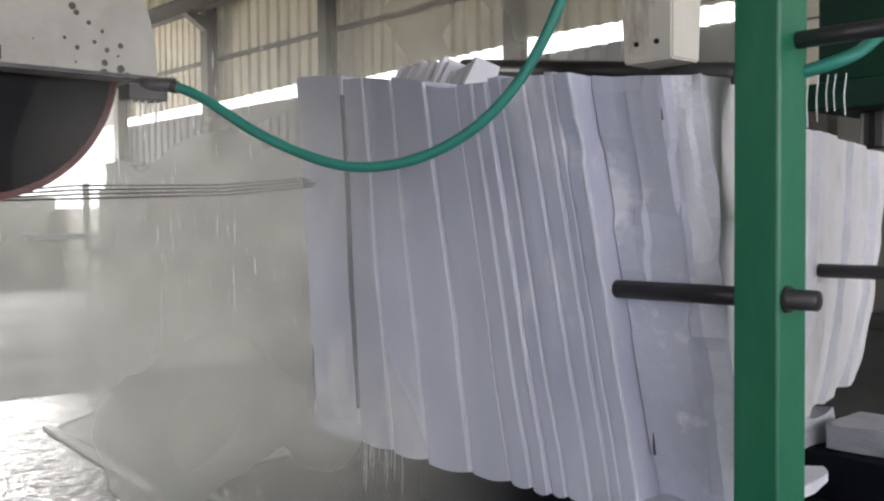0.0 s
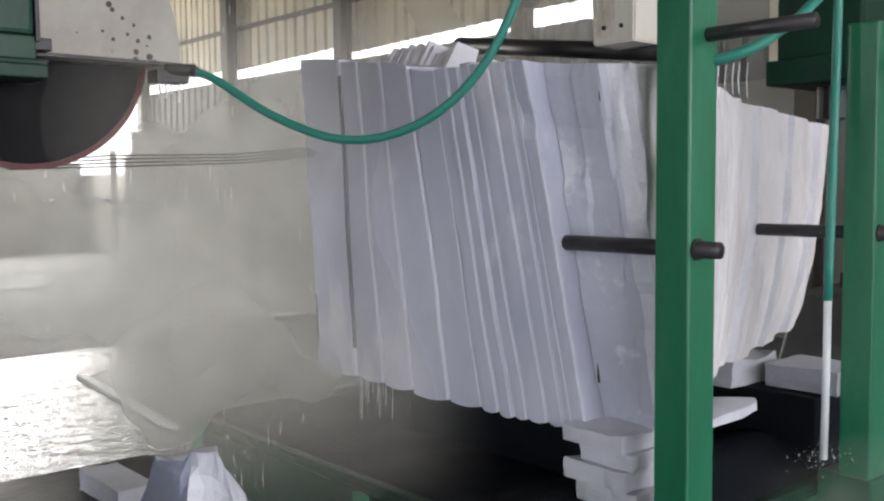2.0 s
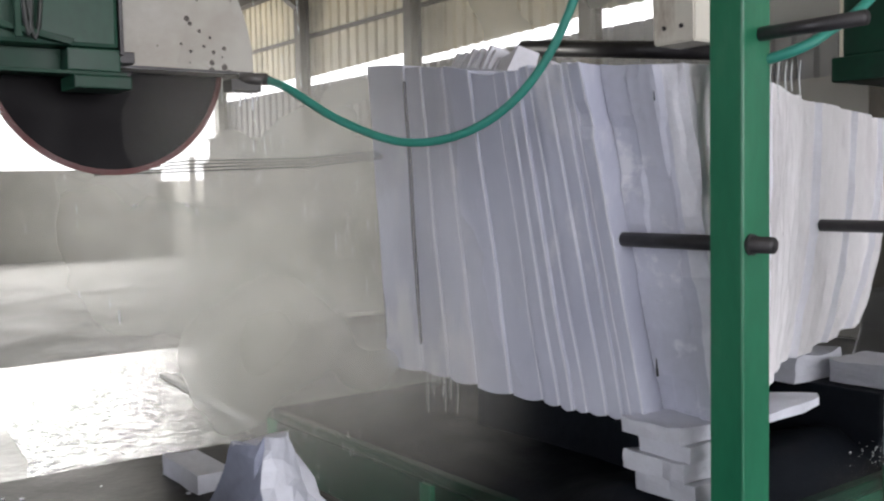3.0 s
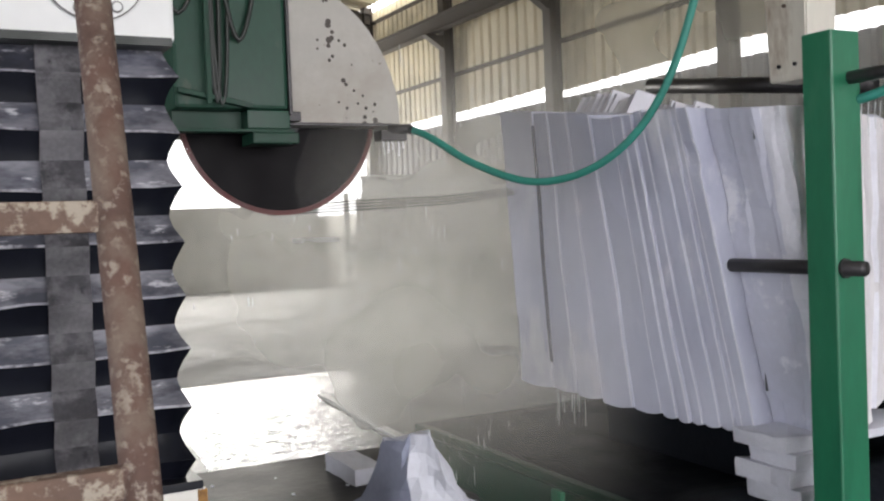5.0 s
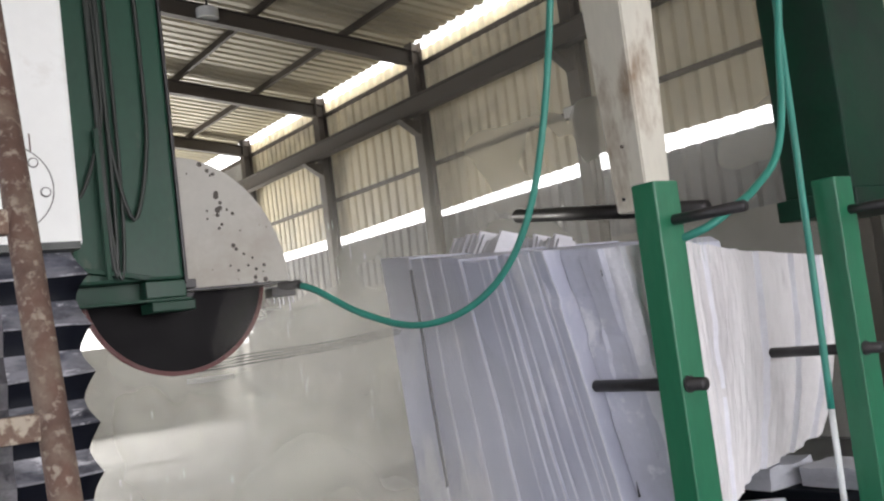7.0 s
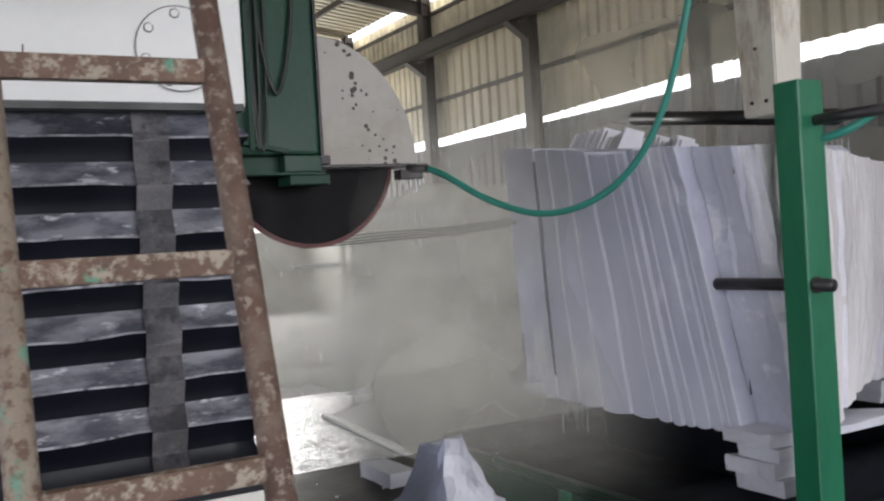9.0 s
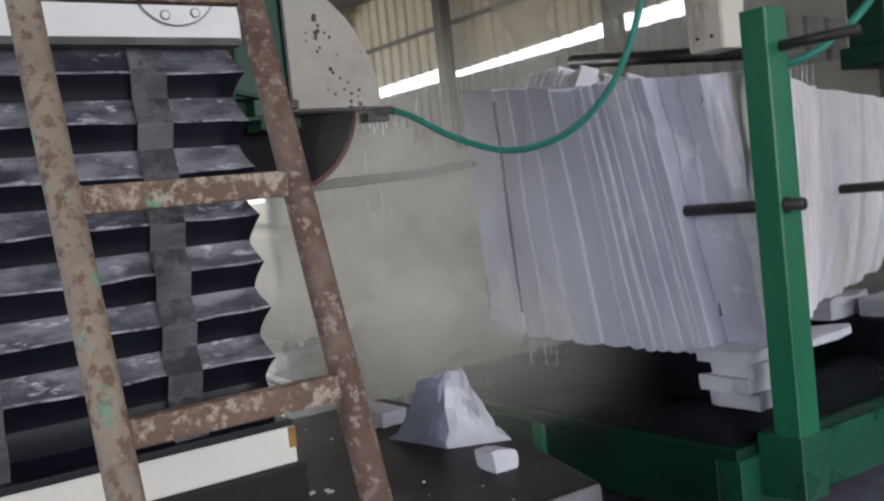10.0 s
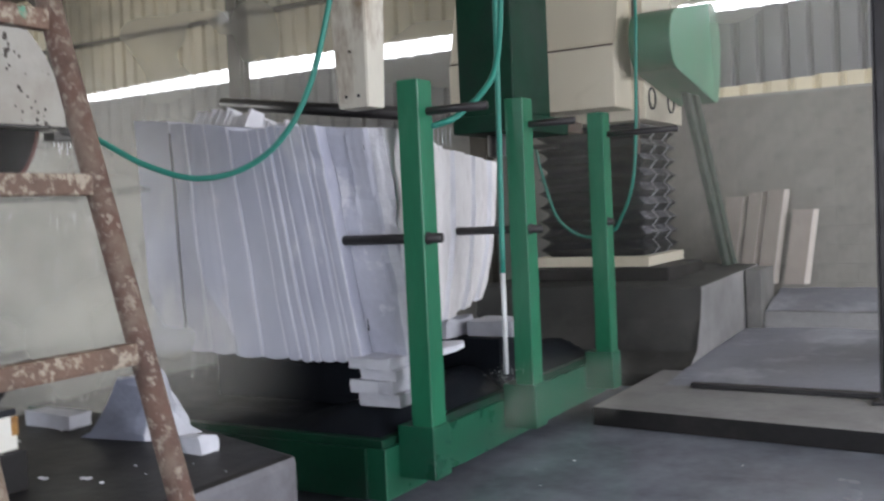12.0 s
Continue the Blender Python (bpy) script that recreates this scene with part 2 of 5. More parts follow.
M_STEELWORK = mat("brown_hall_steelwork", (0.075, 0.062, 0.050), 0.7, 0.15, 3, 40, 0.1)
M_SLURRY = mat("pale_stone_slurry", (0.24, 0.25, 0.30), 0.4, 0.25, 1.5, 20, 0.5, stain=(0.56, 0.58, 0.64), stain_scale=1.1, stain_lo=0.5, stain_hi=0.72, dist=0.01)
M_MUD_SHADE = mat("black_sludge_and_shade", (0.009, 0.011, 0.015), 0.55, 0.3, 4, 30, 0.5, dist=0.01, spec=0.09)


def wet_floor(name, base, stain, rough, wave, strength, dist):
    """Dark floor under a film of water, calm or rippled."""
    m = mat(name, base, rough, 0.3, 0.9, 12, 0.0, stain=stain, stain_scale=0.6, stain_lo=0.42, stain_hi=0.72)
    n, l = m.node_tree.nodes, m.node_tree.links
    co = n.new("ShaderNodeTexCoord")
    nz = n.new("ShaderNodeTexNoise")
    nz.inputs["Scale"].default_value, nz.inputs["Detail"].default_value, nz.inputs["Distortion"].default_value = wave, 5, 1.4
    l.new(co.outputs["Object"], nz.inputs[0])
    bp = n.new("ShaderNodeBump")
    bp.inputs["Strength"].default_value, bp.inputs["Distance"].default_value = strength, dist
    l.new(nz.outputs[0], bp.inputs["Height"])
    l.new(bp.outputs[0], n["Principled BSDF"].inputs["Normal"])
    return m


M_RIPPLE = wet_floor("rippled_water_film", (0.09, 0.096, 0.108), (0.14, 0.148, 0.165), 0.10, 8.0, 1.0, 0.026)
M_DAMP = wet_floor("damp_floor", (0.10, 0.103, 0.11), (0.17, 0.175, 0.185), 0.42, 7.0, 0.6, 0.015)
M_FLOOR = wet_floor("wet_floor", (0.15, 0.16, 0.195), (0.33, 0.35, 0.42), 0.22, 2.2, 0.25, 0.01)


def water_mat():
    m = bpy.data.materials.new("water")
    m.use_nodes = True
    b = m.node_tree.nodes["Principled BSDF"]
    b.inputs["Base Color"].default_value = (0.85, 0.88, 0.9, 1)
    b.inputs["Roughness"].default_value = 0.1
    b.inputs["Transmission Weight"].default_value = 0.35
    b.inputs["IOR"].default_value = 1.33
    return m


M_WATER = water_mat()


def mist_mat(name, density, scale):
    """Fine spray hanging in the air: mostly clear, thicker in drifting patches, thinning out to its edges."""
    m = bpy.data.materials.new(name)
    m.use_nodes = True
    n, l = m.node_tree.nodes, m.node_tree.links
    n.remove(n["Principled BSDF"])
    out = n["Material Output"]
    co = n.new("ShaderNodeTexCoord")
    nz = n.new("ShaderNodeTexNoise")
    nz.inputs["Scale"].default_value, nz.inputs["Detail"].default_value, nz.inputs["Roughness"].default_value = scale, 3, 0.45
    l.new(co.outputs["Object"], nz.inputs[0])
    r = n.new("ShaderNodeMapRange")
    r.interpolation_type = "SMOOTHSTEP"
    r.inputs[1].default_value, r.inputs[2].default_value = 0.12, 0.88
    l.new(nz.outputs[0], r.inputs[0])
    sep = n.new("ShaderNodeSeparateXYZ")
    l.new(co.outputs["Generated"], sep.inputs[0])
    edge = None
    for k in (0, 2):
        a = n.new("ShaderNodeMath")
        a.operation = "PINGPONG"
        a.inputs[1].default_value = 0.5
        l.new(sep.outputs[k], a.inputs[0])
        b = n.new("ShaderNodeMapRange")
        b.interpolation_type = "SMOOTHSTEP"
        b.inputs[1].default_value, b.inputs[2].default_value = 0.0, 0.38
        l.new(a.outputs[0], b.inputs[0])
        if edge is None:
            edge = b.outputs[0]
        else:
            c = n.new("ShaderNodeMath")
            c.operation = "MULTIPLY"
            l.new(edge, c.inputs[0])
            l.new(b.outputs[0], c.inputs[1])
            edge = c.outputs[0]
    f = n.new("ShaderNodeMath")
    f.operation = "MULTIPLY"
    l.new(edge, f.inputs[0])
    l.new(r.outputs[0], f.inputs[1])
    g = n.new("ShaderNodeMath")
    g.operation = "MULTIPLY"
    g.inputs[1].default_value = density
    l.new(f.outputs[0], g.inputs[0])
    clear = n.new("ShaderNodeBsdfTransparent")
    dif = n.new("ShaderNodeBsdfDiffuse")
    dif.inputs[0].default_value = (0.93, 0.91, 0.83, 1)
    tl = n.new("ShaderNodeBsdfTranslucent")
    tl.inputs[0].default_value = (0.93, 0.91, 0.83, 1)
    body = n.new("ShaderNodeMixShader")
    l.new(dif.outputs[0], body.inputs[1])
    l.new(tl.outputs[0], body.inputs[2])
    mx = n.new("ShaderNodeMixShader")
    l.new(g.outputs[0], mx.inputs[0])
    l.new(clear.outputs[0], mx.inputs[1])
    l.new(body.outputs[0], mx.inputs[2])
    l.new(mx.outputs[0], out.inputs[0])
    return m


# ---------------------------------------------------------------- mesh helpers
def finish(bm, name, material, smooth=False):
    me = bpy.data.meshes.new(name)
    bmesh.ops.recalc_face_normals(bm, faces=bm.faces)
    bm.to_mesh(me)
    bm.free()
    mats = material if isinstance(material, (list, tuple)) else [material]
    for k in mats:
        me.materials.append(k)
    if smooth:
        for p in me.polygons:
            p.use_smooth = True
    return me


def part(name, bm, material, parent, label="", smooth=False):
    """One mesh object under a thing or a part."""
    ob = new(name, bm if isinstance(bm, bpy.types.Mesh) else finish(bm, name, material, smooth))
    ob.parent = parent
    if label:
        ob["label"] = label
    return ob


def thing(name, label, category, at=(0, 0, 0), group="", kind=""):
    ob = new(name)
    ob.location = at
    return tagged(ob, label, category, group, kind)


def solid(name, bm, material, label, category, kind="", group="", smooth=False):
    ob = new(name, finish(bm, name, material, smooth))
    return tagged(ob, label, category, group, kind)


def box(x0, x1, y0, y1, z0, z1, bevel=0.0, bm=None, seg=2):
    b = bmesh.new()
    v = [b.verts.new((x, y, z)) for x in (x0, x1) for y in (y0, y1) for z in (z0, z1)]
    for f in ((0, 1, 3, 2), (4, 6, 7, 5), (0, 4, 5, 1), (2, 3, 7, 6), (0, 2, 6, 4), (1, 5, 7, 3)):
        b.faces.new([v[i] for i in f])
    if bevel:
        bmesh.ops.bevel(b, geom=b.edges[:], offset=bevel, segments=seg, affect="EDGES", profile=0.6)
    return join(bm, b)


def join(bm, b):
    """Adds the bmesh b to bm (or returns b)."""
    if bm is None:
        return b
    tmp = bpy.data.meshes.new("tmp")
    b.to_mesh(tmp)
    b.free()
    bm.from_mesh(tmp)
    bpy.data.meshes.remove(tmp)
    return bm


def tube(points, r, bm=None, seg=10, smooth_steps=0, cap=True):
    """A round bar or hose along points; smooth_steps > 0 rounds the line (Catmull-Rom)."""
    pts = [Vector(p) for p in points]
    if smooth_steps:
        q = [pts[0] * 2 - pts[1]] + pts + [pts[-1] * 2 - pts[-2]]
        pts = []
        for i in range(1, len(q) - 2):
            for k in range(smooth_steps):
                t = k / smooth_steps
                a, b, c, d = q[i - 1], q[i], q[i + 1], q[i + 2]
                pts.append(0.5 * (2 * b + (c - a) * t + (2 * a - 5 * b + 4 * c - d) * t * t + (3 * b - a - 3 * c + d) * t ** 3))
        pts.append(q[-2])
    b = bmesh.new()
    rings = []
    ref = Vector((0.13, 0.21, 1)).normalized()
    for i, p in enumerate(pts):
        d = (pts[min(i + 1, len(pts) - 1)] - pts[max(i - 1, 0)]).normalized()
        s = d.cross(ref)
        if s.length < 0.05:
            s = d.cross(Vector((1, 0, 0)))
        s.normalize()
        u = s.cross(d)
        rings.append([b.verts.new(p + r * (math.cos(a) * s + math.sin(a) * u)) for a in (2 * math.pi * k / seg for k in range(seg))])
    for A, B in zip(rings, rings[1:]):
        for k in range(seg):
            b.faces.new((A[k], A[(k + 1) % seg], B[(k + 1) % seg], B[k]))
    if cap:
        b.faces.new(rings[0][::-1])
        b.faces.new(rings[-1])
    return join(bm, b)


def prism(outline, axis, a, c, bevel=0.0, bm=None):
    """An outline in the plane across axis ('x' gives y,z; 'y' gives x,z; 'z' gives x,y), drawn out from a to c."""
    b = bmesh.new()

    def at(p, w):
        return {"x": (w, p[0], p[1]), "y": (p[0], w, p[1]), "z": (p[0], p[1], w)}[axis]
    A = [b.verts.new(at(p, a)) for p in outline]
    C = [b.verts.new(at(p, c)) for p in outline]
    b.faces.new(A)
    b.faces.new(C[::-1])
    for i in range(len(outline)):
        j = (i + 1) % len(outline)
        b.faces.new((A[i], C[i], C[j], A[j]))
    if bevel:
        bmesh.ops.bevel(b, geom=b.edges[:], offset=bevel, segments=2, affect="EDGES", profile=0.6)
    return join(bm, b)


def rough_stone(x0, x1, y0, y1, z0, z1, jag=0.02, cuts=3, seed=0, bm=None):
    """A broken slab of stone: a box with worn, chipped sides and a nearly flat underside."""
    b = box(x0, x1, y0, y1, z0, z1)
    bmesh.ops.subdivide_edges(b, edges=b.edges[:], cuts=cuts, use_grid_fill=True)
    for v in b.verts:
        n = noise.noise_vector(v.co * 9 + Vector((seed * 7.3, seed * 3.1, 0)))
        m = noise.noise_vector(v.co * 25 + Vector((seed, 0, seed)))
        k = n * jag + m * jag * 0.4
        if v.co.z <= z0 + 1e-4:
            k.z = 0
        v.co += k
    return join(bm, b)


# ---------------------------------------------------------------- setting: ground, walls, roof
def grid_sheet(x0, x1, y0, y1, nx, ny, height):
    b = bmesh.new()
    g = [[b.verts.new((x0 + (x1 - x0) * i / nx, y0 + (y1 - y0) * j / ny, height(x0 + (x1 - x0) * i / nx, y0 + (y1 - y0) * j / ny))) for j in range(ny + 1)] for i in range(nx + 1)]
    for i in range(nx):
        for j in range(ny):
            b.faces.new((g[i][j], g[i + 1][j], g[i + 1][j + 1], g[i][j + 1]))
    return b


WALL_X = 9.06
EAVE = 6.58
BAYS = [19.9, 16.05, 12.38, 8.42, 4.5, 0.6, -3.3, -7.2]


def roof_z(x):
    return EAVE + 0.13 * (WALL_X - x) if x > 0 else EAVE + 0.13 * WALL_X + 0.13 * x


def build_ground():
    solid("floor", grid_sheet(-10, 9.06, -8, 24, 2, 2, lambda x, y: 0.0), M_FLOOR, "dark wet concrete floor with shallow rippled water", "floor", "structure")
    solid("damp_floor", prism([(-8, 3.6), (8.9, 3.6), (8.9, 9.2), (-8, 9.2)], "z", -0.02, 0.003), M_DAMP, "dull damp concrete floor streaked with slurry", "floor", "structure")
    solid("far_floor", prism([(-8, 9.2), (8.9, 9.2), (8.9, 23.9), (-8, 23.9)], "z", -0.02, 0.003), M_CONCRETE, "dull grey concrete floor at the hall's far end", "floor", "structure")
    film = [(1.05, 4.6), (2.45, 4.6), (2.62, 5.2), (2.74, 6.2), (2.88, 7.7), (3.4, 8.1), (4.0, 8.62), (3.5, 8.9), (2.9, 9.05), (2.3, 8.85), (1.95, 8.6), (1.80, 7.6), (1.40, 6.6), (1.32, 5.7)]
    solid("water_film", prism(film, "z", -0.01, 0.007), M_RIPPLE, "shallow rippled pool of water shining on the floor", "water", "structure")
    solid("ground", grid_sheet(-400, 400, -400, 400, 2, 2, lambda x, y: -0.15), M_CONCRETE, "dusty grey ground outside the hall", "ground", "structure")


def build_wall_far():
    b = box(WALL_X, WALL_X + 0.2, -8, 20.1, 0, 2.66)
    box(WALL_X, WALL_X + 0.2, 20.1, 24, 0, 1.9, bm=b)
    box(WALL_X + 0.05, WALL_X + 0.1, 20.1, 24, 3.7, 6.36, bm=b)
    solid("wall_east", b, M_WALL, "grey cement-plastered masonry wall", "wall", "structure")
    wall = solid("wall_blocks", box(WALL_X - 0.012, WALL_X - 0.002, -1.2, 3.2, 0.4, 2.63), M_JOINT, "grey concrete block masonry facing", "wall", "structure")
    bm = box(-0.002, 0.008, 0.003, 0.397, 0.003, 0.197, 0.002, seg=1)
    me = finish(bm, "block", M_BLOCK)
    for row in range(11):
        for k in range(11):
            blk = part("block", me, None, wall)
            blk.location = (WALL_X - 0.014 - 0.003 * ((row * 7 + k * 3) % 4) / 3, -1.2 + 0.4 * k - 0.2 * (row % 2), 0.42 + 0.2 * row)
    # light strip over the masonry, dark sheeting above it
    top = thing("cladding_lower", "dark grey sheeting band above the masonry wall", "cladding", kind="structure")
    for i in range(len(BAYS) - 1):
        ya, yb = BAYS[i + 1] - 0.01, BAYS[i] + 0.01
        lift = (0.16, 0.03) if 0 < ya < 3 else ((0.19, 0.17) if ya < 0 else (0.02, 0.02))
        part("panel", corrugated(ya, yb, 2.64 + lift[0], 2.64 + lift[1], 3.60, WALL_X + 0.08), M_DARKSHEET, top)
    solid("outer_fascia", corrugated(-7.5, 2.6, 2.2, 2.2, 3.4, WALL_X + 1.0), M_SHEET, "warm beige corrugated sheet outside the gap in the wall", "cladding", "structure")
    # upper cladding, bay by bay, its lower edge not quite level
    up = thing("cladding_upper", "beige corrugated sheet cladding with bright gaps below and above", "cladding", kind="structure")
    low = [(3.78, 3.80), (3.76, 3.84), (3.70, 3.80), (3.83, 3.79), (3.78, 3.70), (3.70, 3.68), (3.68, 3.68)]
    for i in range(len(BAYS) - 1):
        ya, yb = BAYS[i + 1], BAYS[i]
        n = 4
        za, zb = low[i][1], low[i][0]
        for k in range(n):
            y0, y1 = ya + (yb - ya) * k / n, ya + (yb - ya) * (k + 1) / n
            part("panel", corrugated(y0, y1, za + (zb - za) * k / n, za + (zb - za) * (k + 1) / n, 6.56, WALL_X + 0.06 + 0.004 * (k % 2)), M_SHEET if yb > 5 else M_GREYSHEET, up)


def corrugated(y0, y1, z0, z0b, z1, x, pitch=0.27, depth=0.065):
    """Trapezoid-profiled sheet standing in the plane x; its foot runs from z0 to z0b."""
    b = bmesh.new()
    n = max(1, round((y1 - y0) / pitch))
    prof = []
    for i in range(n):
        s = (y1 - y0) / n
        for f, d in ((0, 0), (0.16, 0), (0.26, depth), (0.90, depth)):
            prof.append((y0 + (i + f) * s, d))
    prof.append((y1, 0))
    lo = [b.verts.new((x - d, y, z0 + (z0b - z0) * (y - y0) / (y1 - y0))) for y, d in prof]
    hi = [b.verts.new((x - d, y, z1)) for y, d in prof]
    for i in range(len(prof) - 1):
        b.faces.new((lo[i], lo[i + 1], hi[i + 1], hi[i]))
    return b


def i_beam(bm, p, q, w, h):
    """A rolled joist from p to q (level or sloping), web upright."""
    p, q = Vector(p), Vector(q)
    d = (q - p).normalized()
    side = d.cross(Vector((0, 0, 1))).normalized()
    up = side.cross(d)
    for (u0, u1, s) in ((h / 2 - 0.012, h / 2, w / 2), (-h / 2, -h / 2 + 0.012, w / 2), (-h / 2, h / 2, 0.006)):
        b = bmesh.new()
        v = []
        for e in (p, q):
            for ss in (-s, s):
                for uu in (u0, u1):
                    v.append(b.verts.new(e + side * ss + up * uu))
        for f in ((0, 1, 3, 2), (4, 6, 7, 5), (0, 4, 5, 1), (2, 3, 7, 6), (0, 2, 6, 4), (1, 5, 7, 3)):
            b.faces.new([v[i] for i in f])
        bm = join(bm, b)
    return bm


def build_steelwork():
    for i, y in enumerate(BAYS[:5]):
        col = thing("hall_column", "brown-painted steel joist column against the cladding", "column", group="hall columns", kind="structure")
        b = box(WALL_X - 0.22, WALL_X - 0.20, y - 0.11, y + 0.11, 0, EAVE + 0.1)
        box(WALL_X - 0.03, WALL_X - 0.01, y - 0.11, y + 0.11, 0, EAVE + 0.1, bm=b)
        box(WALL_X - 0.20, WALL_X - 0.03, y - 0.01, y + 0.01, 0, EAVE + 0.1, bm=b)
        part("shaft", b, M_STEELWORK, col)
        part("bracket", prism([(WALL_X - 0.22, 5.03), (WALL_X - 0.22, 5.30), (WALL_X - 0.62, 5.30)], "y", y - 0.09, y + 0.09), M_STEELWORK, col)
    for y in BAYS[:-1]:
        raf = i_beam(None, (WALL_X, y, roof_z(WALL_X) - 0.19), (0, y, roof_z(0) - 0.19), 0.16, 0.26)
        raf = i_beam(raf, (0, y, roof_z(0) - 0.19), (-10, y, roof_z(-10) - 0.19), 0.16, 0.26)
        solid("rafter", raf, M_STEELWORK, "brown steel rafter under the roof sheets", "rafter", "structure", "rafters")
    b = i_beam(None, (WALL_X - 0.45, -7.5, 5.47), (WALL_X - 0.45, 23.4, 5.47), 0.2, 0.3)
    solid("crane_rail_beam", b, M_STEELWORK, "brown steel crane runway beam along the wall", "beam", "structure")
    for z in (4.52, 6.30):
        solid("girt", box(WALL_X - 0.03, WALL_X + 0.02, -7.5, 23.4, z - 0.04, z + 0.04), M_STEELWORK, "thin brown steel girt behind the cladding", "girt", "structure", "girts")
    for x in (7.6, 6.0, 4.4, 2.8, 1.2, -0.6, -2.4, -4.2, -6.0):
        z = roof_z(x) + 0.0
        solid("purlin", box(x - 0.03, x + 0.03, -8, 24, z - 0.06, z + 0.05), M_STEELWORK, "thin brown steel purlin carrying the roof sheets", "purlin", "structure", "purlins")


def build_roof():
    b = bmesh.new()
    pitch, depth = 0.25, 0.04
    for xa, xb in ((WALL_X - 0.14, 0.0), (0.0, -10.0)):
        prof = []
        n = round(32 / pitch)
        for i in range(n):
            for f, d in ((0, 0), (0.55, 0), (0.66, depth), (0.88, depth)):
                prof.append((-8 + (i + f) * pitch, d))
        A = [b.verts.new((xa, y, roof_z(xa) + 0.06 + d)) for y, d in prof]
        B = [b.verts.new((xb, y, roof_z(xb) + 0.06 + d)) for y, d in prof]
        for i in range(len(prof) - 1):
            b.faces.new((A[i], A[i + 1], B[i + 1], B[i]))
    solid("ceiling", b, M_ROOF, "beige corrugated roof sheets seen from below", "roof", "structure")


def build_end_walls():
    # far end: masonry below and sheeting above a long bright opening
    b = box(-10, WALL_X, 24, 24.2, 0, 2.2)
    box(-10, WALL_X, 24, 24.15, 4.2, 8.2, bm=b)
    box(-10, 3.4, 24, 24.15, 2.2, 4.2, bm=b)
    solid("wall_north", b, M_WALL, "grey end wall with a long open strip of daylight", "wall", "structure")
    # behind the camera: unseen walls, added with wide open bays to let daylight in
    b = box(-10, WALL_X, -8.2, -8, 4.6, 8.2)
    box(-10, -5.5, -8.2, -8, 0, 4.6, bm=b)
    box(8.0, WALL_X, -8.2, -8, 0, 4.6, bm=b)
    solid("wall_south", b, M_WALL, "unseen grey wall around a wide bay open to daylight", "wall", "structure")
    b = box(-10.2, -10, -8, 24, 4.7, 8.2)
    box(-10.2, -10, 8, 24, 0, 4.7, bm=b)
    box(-10.2, -10, -8, -3, 0, 4.7, bm=b)
    solid("wall_west", b, M_WALL, "unseen grey wall left open in a wide bay", "wall", "structure")


build_ground()
build_wall_far()
build_steelwork()
build_roof()
build_end_walls()


# ---------------------------------------------------------------- left background: parapet, pipes
def build_background_left():
    solid("parapet", box(4.4, 8.8, 9.9, 10.2, 0, 1.95, 0.01), mat("pale_cement_wall", (0.70, 0.69, 0.64), 0.9, 0.15, 1.0, 18, 0.3, stain=(0.38, 0.37, 0.34), stain_scale=0.9, stain_lo=0.45, stain_hi=0.7), "low grey cement wall dimmed by mist", "low wall", "structure")
    rail = thing("gantry_rail", "whitish steel rail girder on the low wall", "rail")
    part("girder", box(4.4, 7.6, 9.8, 10.0, 1.99, 2.20, 0.006), M_WHITE, rail)
    part("flange", box(4.4, 7.6, 9.72, 10.08, 2.20, 2.215), M_WHITE, rail)
    part("sole_plate", box(4.4, 7.6, 9.76, 10.04, 1.952, 1.99), M_WHITE, rail)
    for k in range(9):
        part("clip", box(4.5 + k * 0.34, 4.62 + k * 0.34, 9.76, 9.798, 2.12, 2.19), M_CONCRETE, rail)
    fr = thing("pipe_frame", "pale steel pipe frame with a cross tray", "frame")
    for x in (3.9, 4.12):
        part("leg", tube([(x, 9.3, 0), (x, 9.3, 1.98)], 0.03), M_WHITE, fr, smooth=True)
    part("tray", box(3.3, 4.2, 9.15, 9.45, 1.45, 1.50, 0.005), M_WHITE, fr)
    part("cross_bar", box(3.9, 5.6, 9.26, 9.34, 1.25, 1.40, 0.005), M_WHITE, fr)
    # channel kerb in the wet floor
    solid("kerb", prism([(2.91, 7.8), (2.98, 7.77), (2.80, 5.6), (2.73, 5.63)], "z", 0.0, 0.035, 0.008), M_WHITE, "low concrete kerb of a drain channel", "kerb", "structure")


# ---------------------------------------------------------------- near machine column
def build_foundation_near():
    outline = [(-1.9, 1.184), (1.118, 1.184), (1.24, 1.75), (1.42, 2.1), (1.44, 3.0), (-1.9, 3.15)]
    b = prism(outline, "z", 0, 0.66, 0.035)
    me = finish(b, "foundation_near", [M_WETCON, mat("dry_lit_concrete", (0.135, 0.133, 0.15), 0.7, 0.25, 2, 25, 0.4, stain=(0.07, 0.068, 0.075), stain_scale=1.9, stain_lo=0.42, stain_hi=0.66, dist=0.01)])
    # front face paler: drier concrete, with the light on it painted in
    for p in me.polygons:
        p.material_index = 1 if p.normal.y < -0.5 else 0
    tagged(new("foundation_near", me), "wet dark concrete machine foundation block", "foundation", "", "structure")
    b = prism([(-0.82, 1.78), (0.40, 1.78), (0.42, 2.75), (-0.82, 2.75)], "z", 0.655, 0.80, 0.01)
    solid("grout_pad", b, M_WETCON, "wet grout pad under the machine column", "pad", "structure")


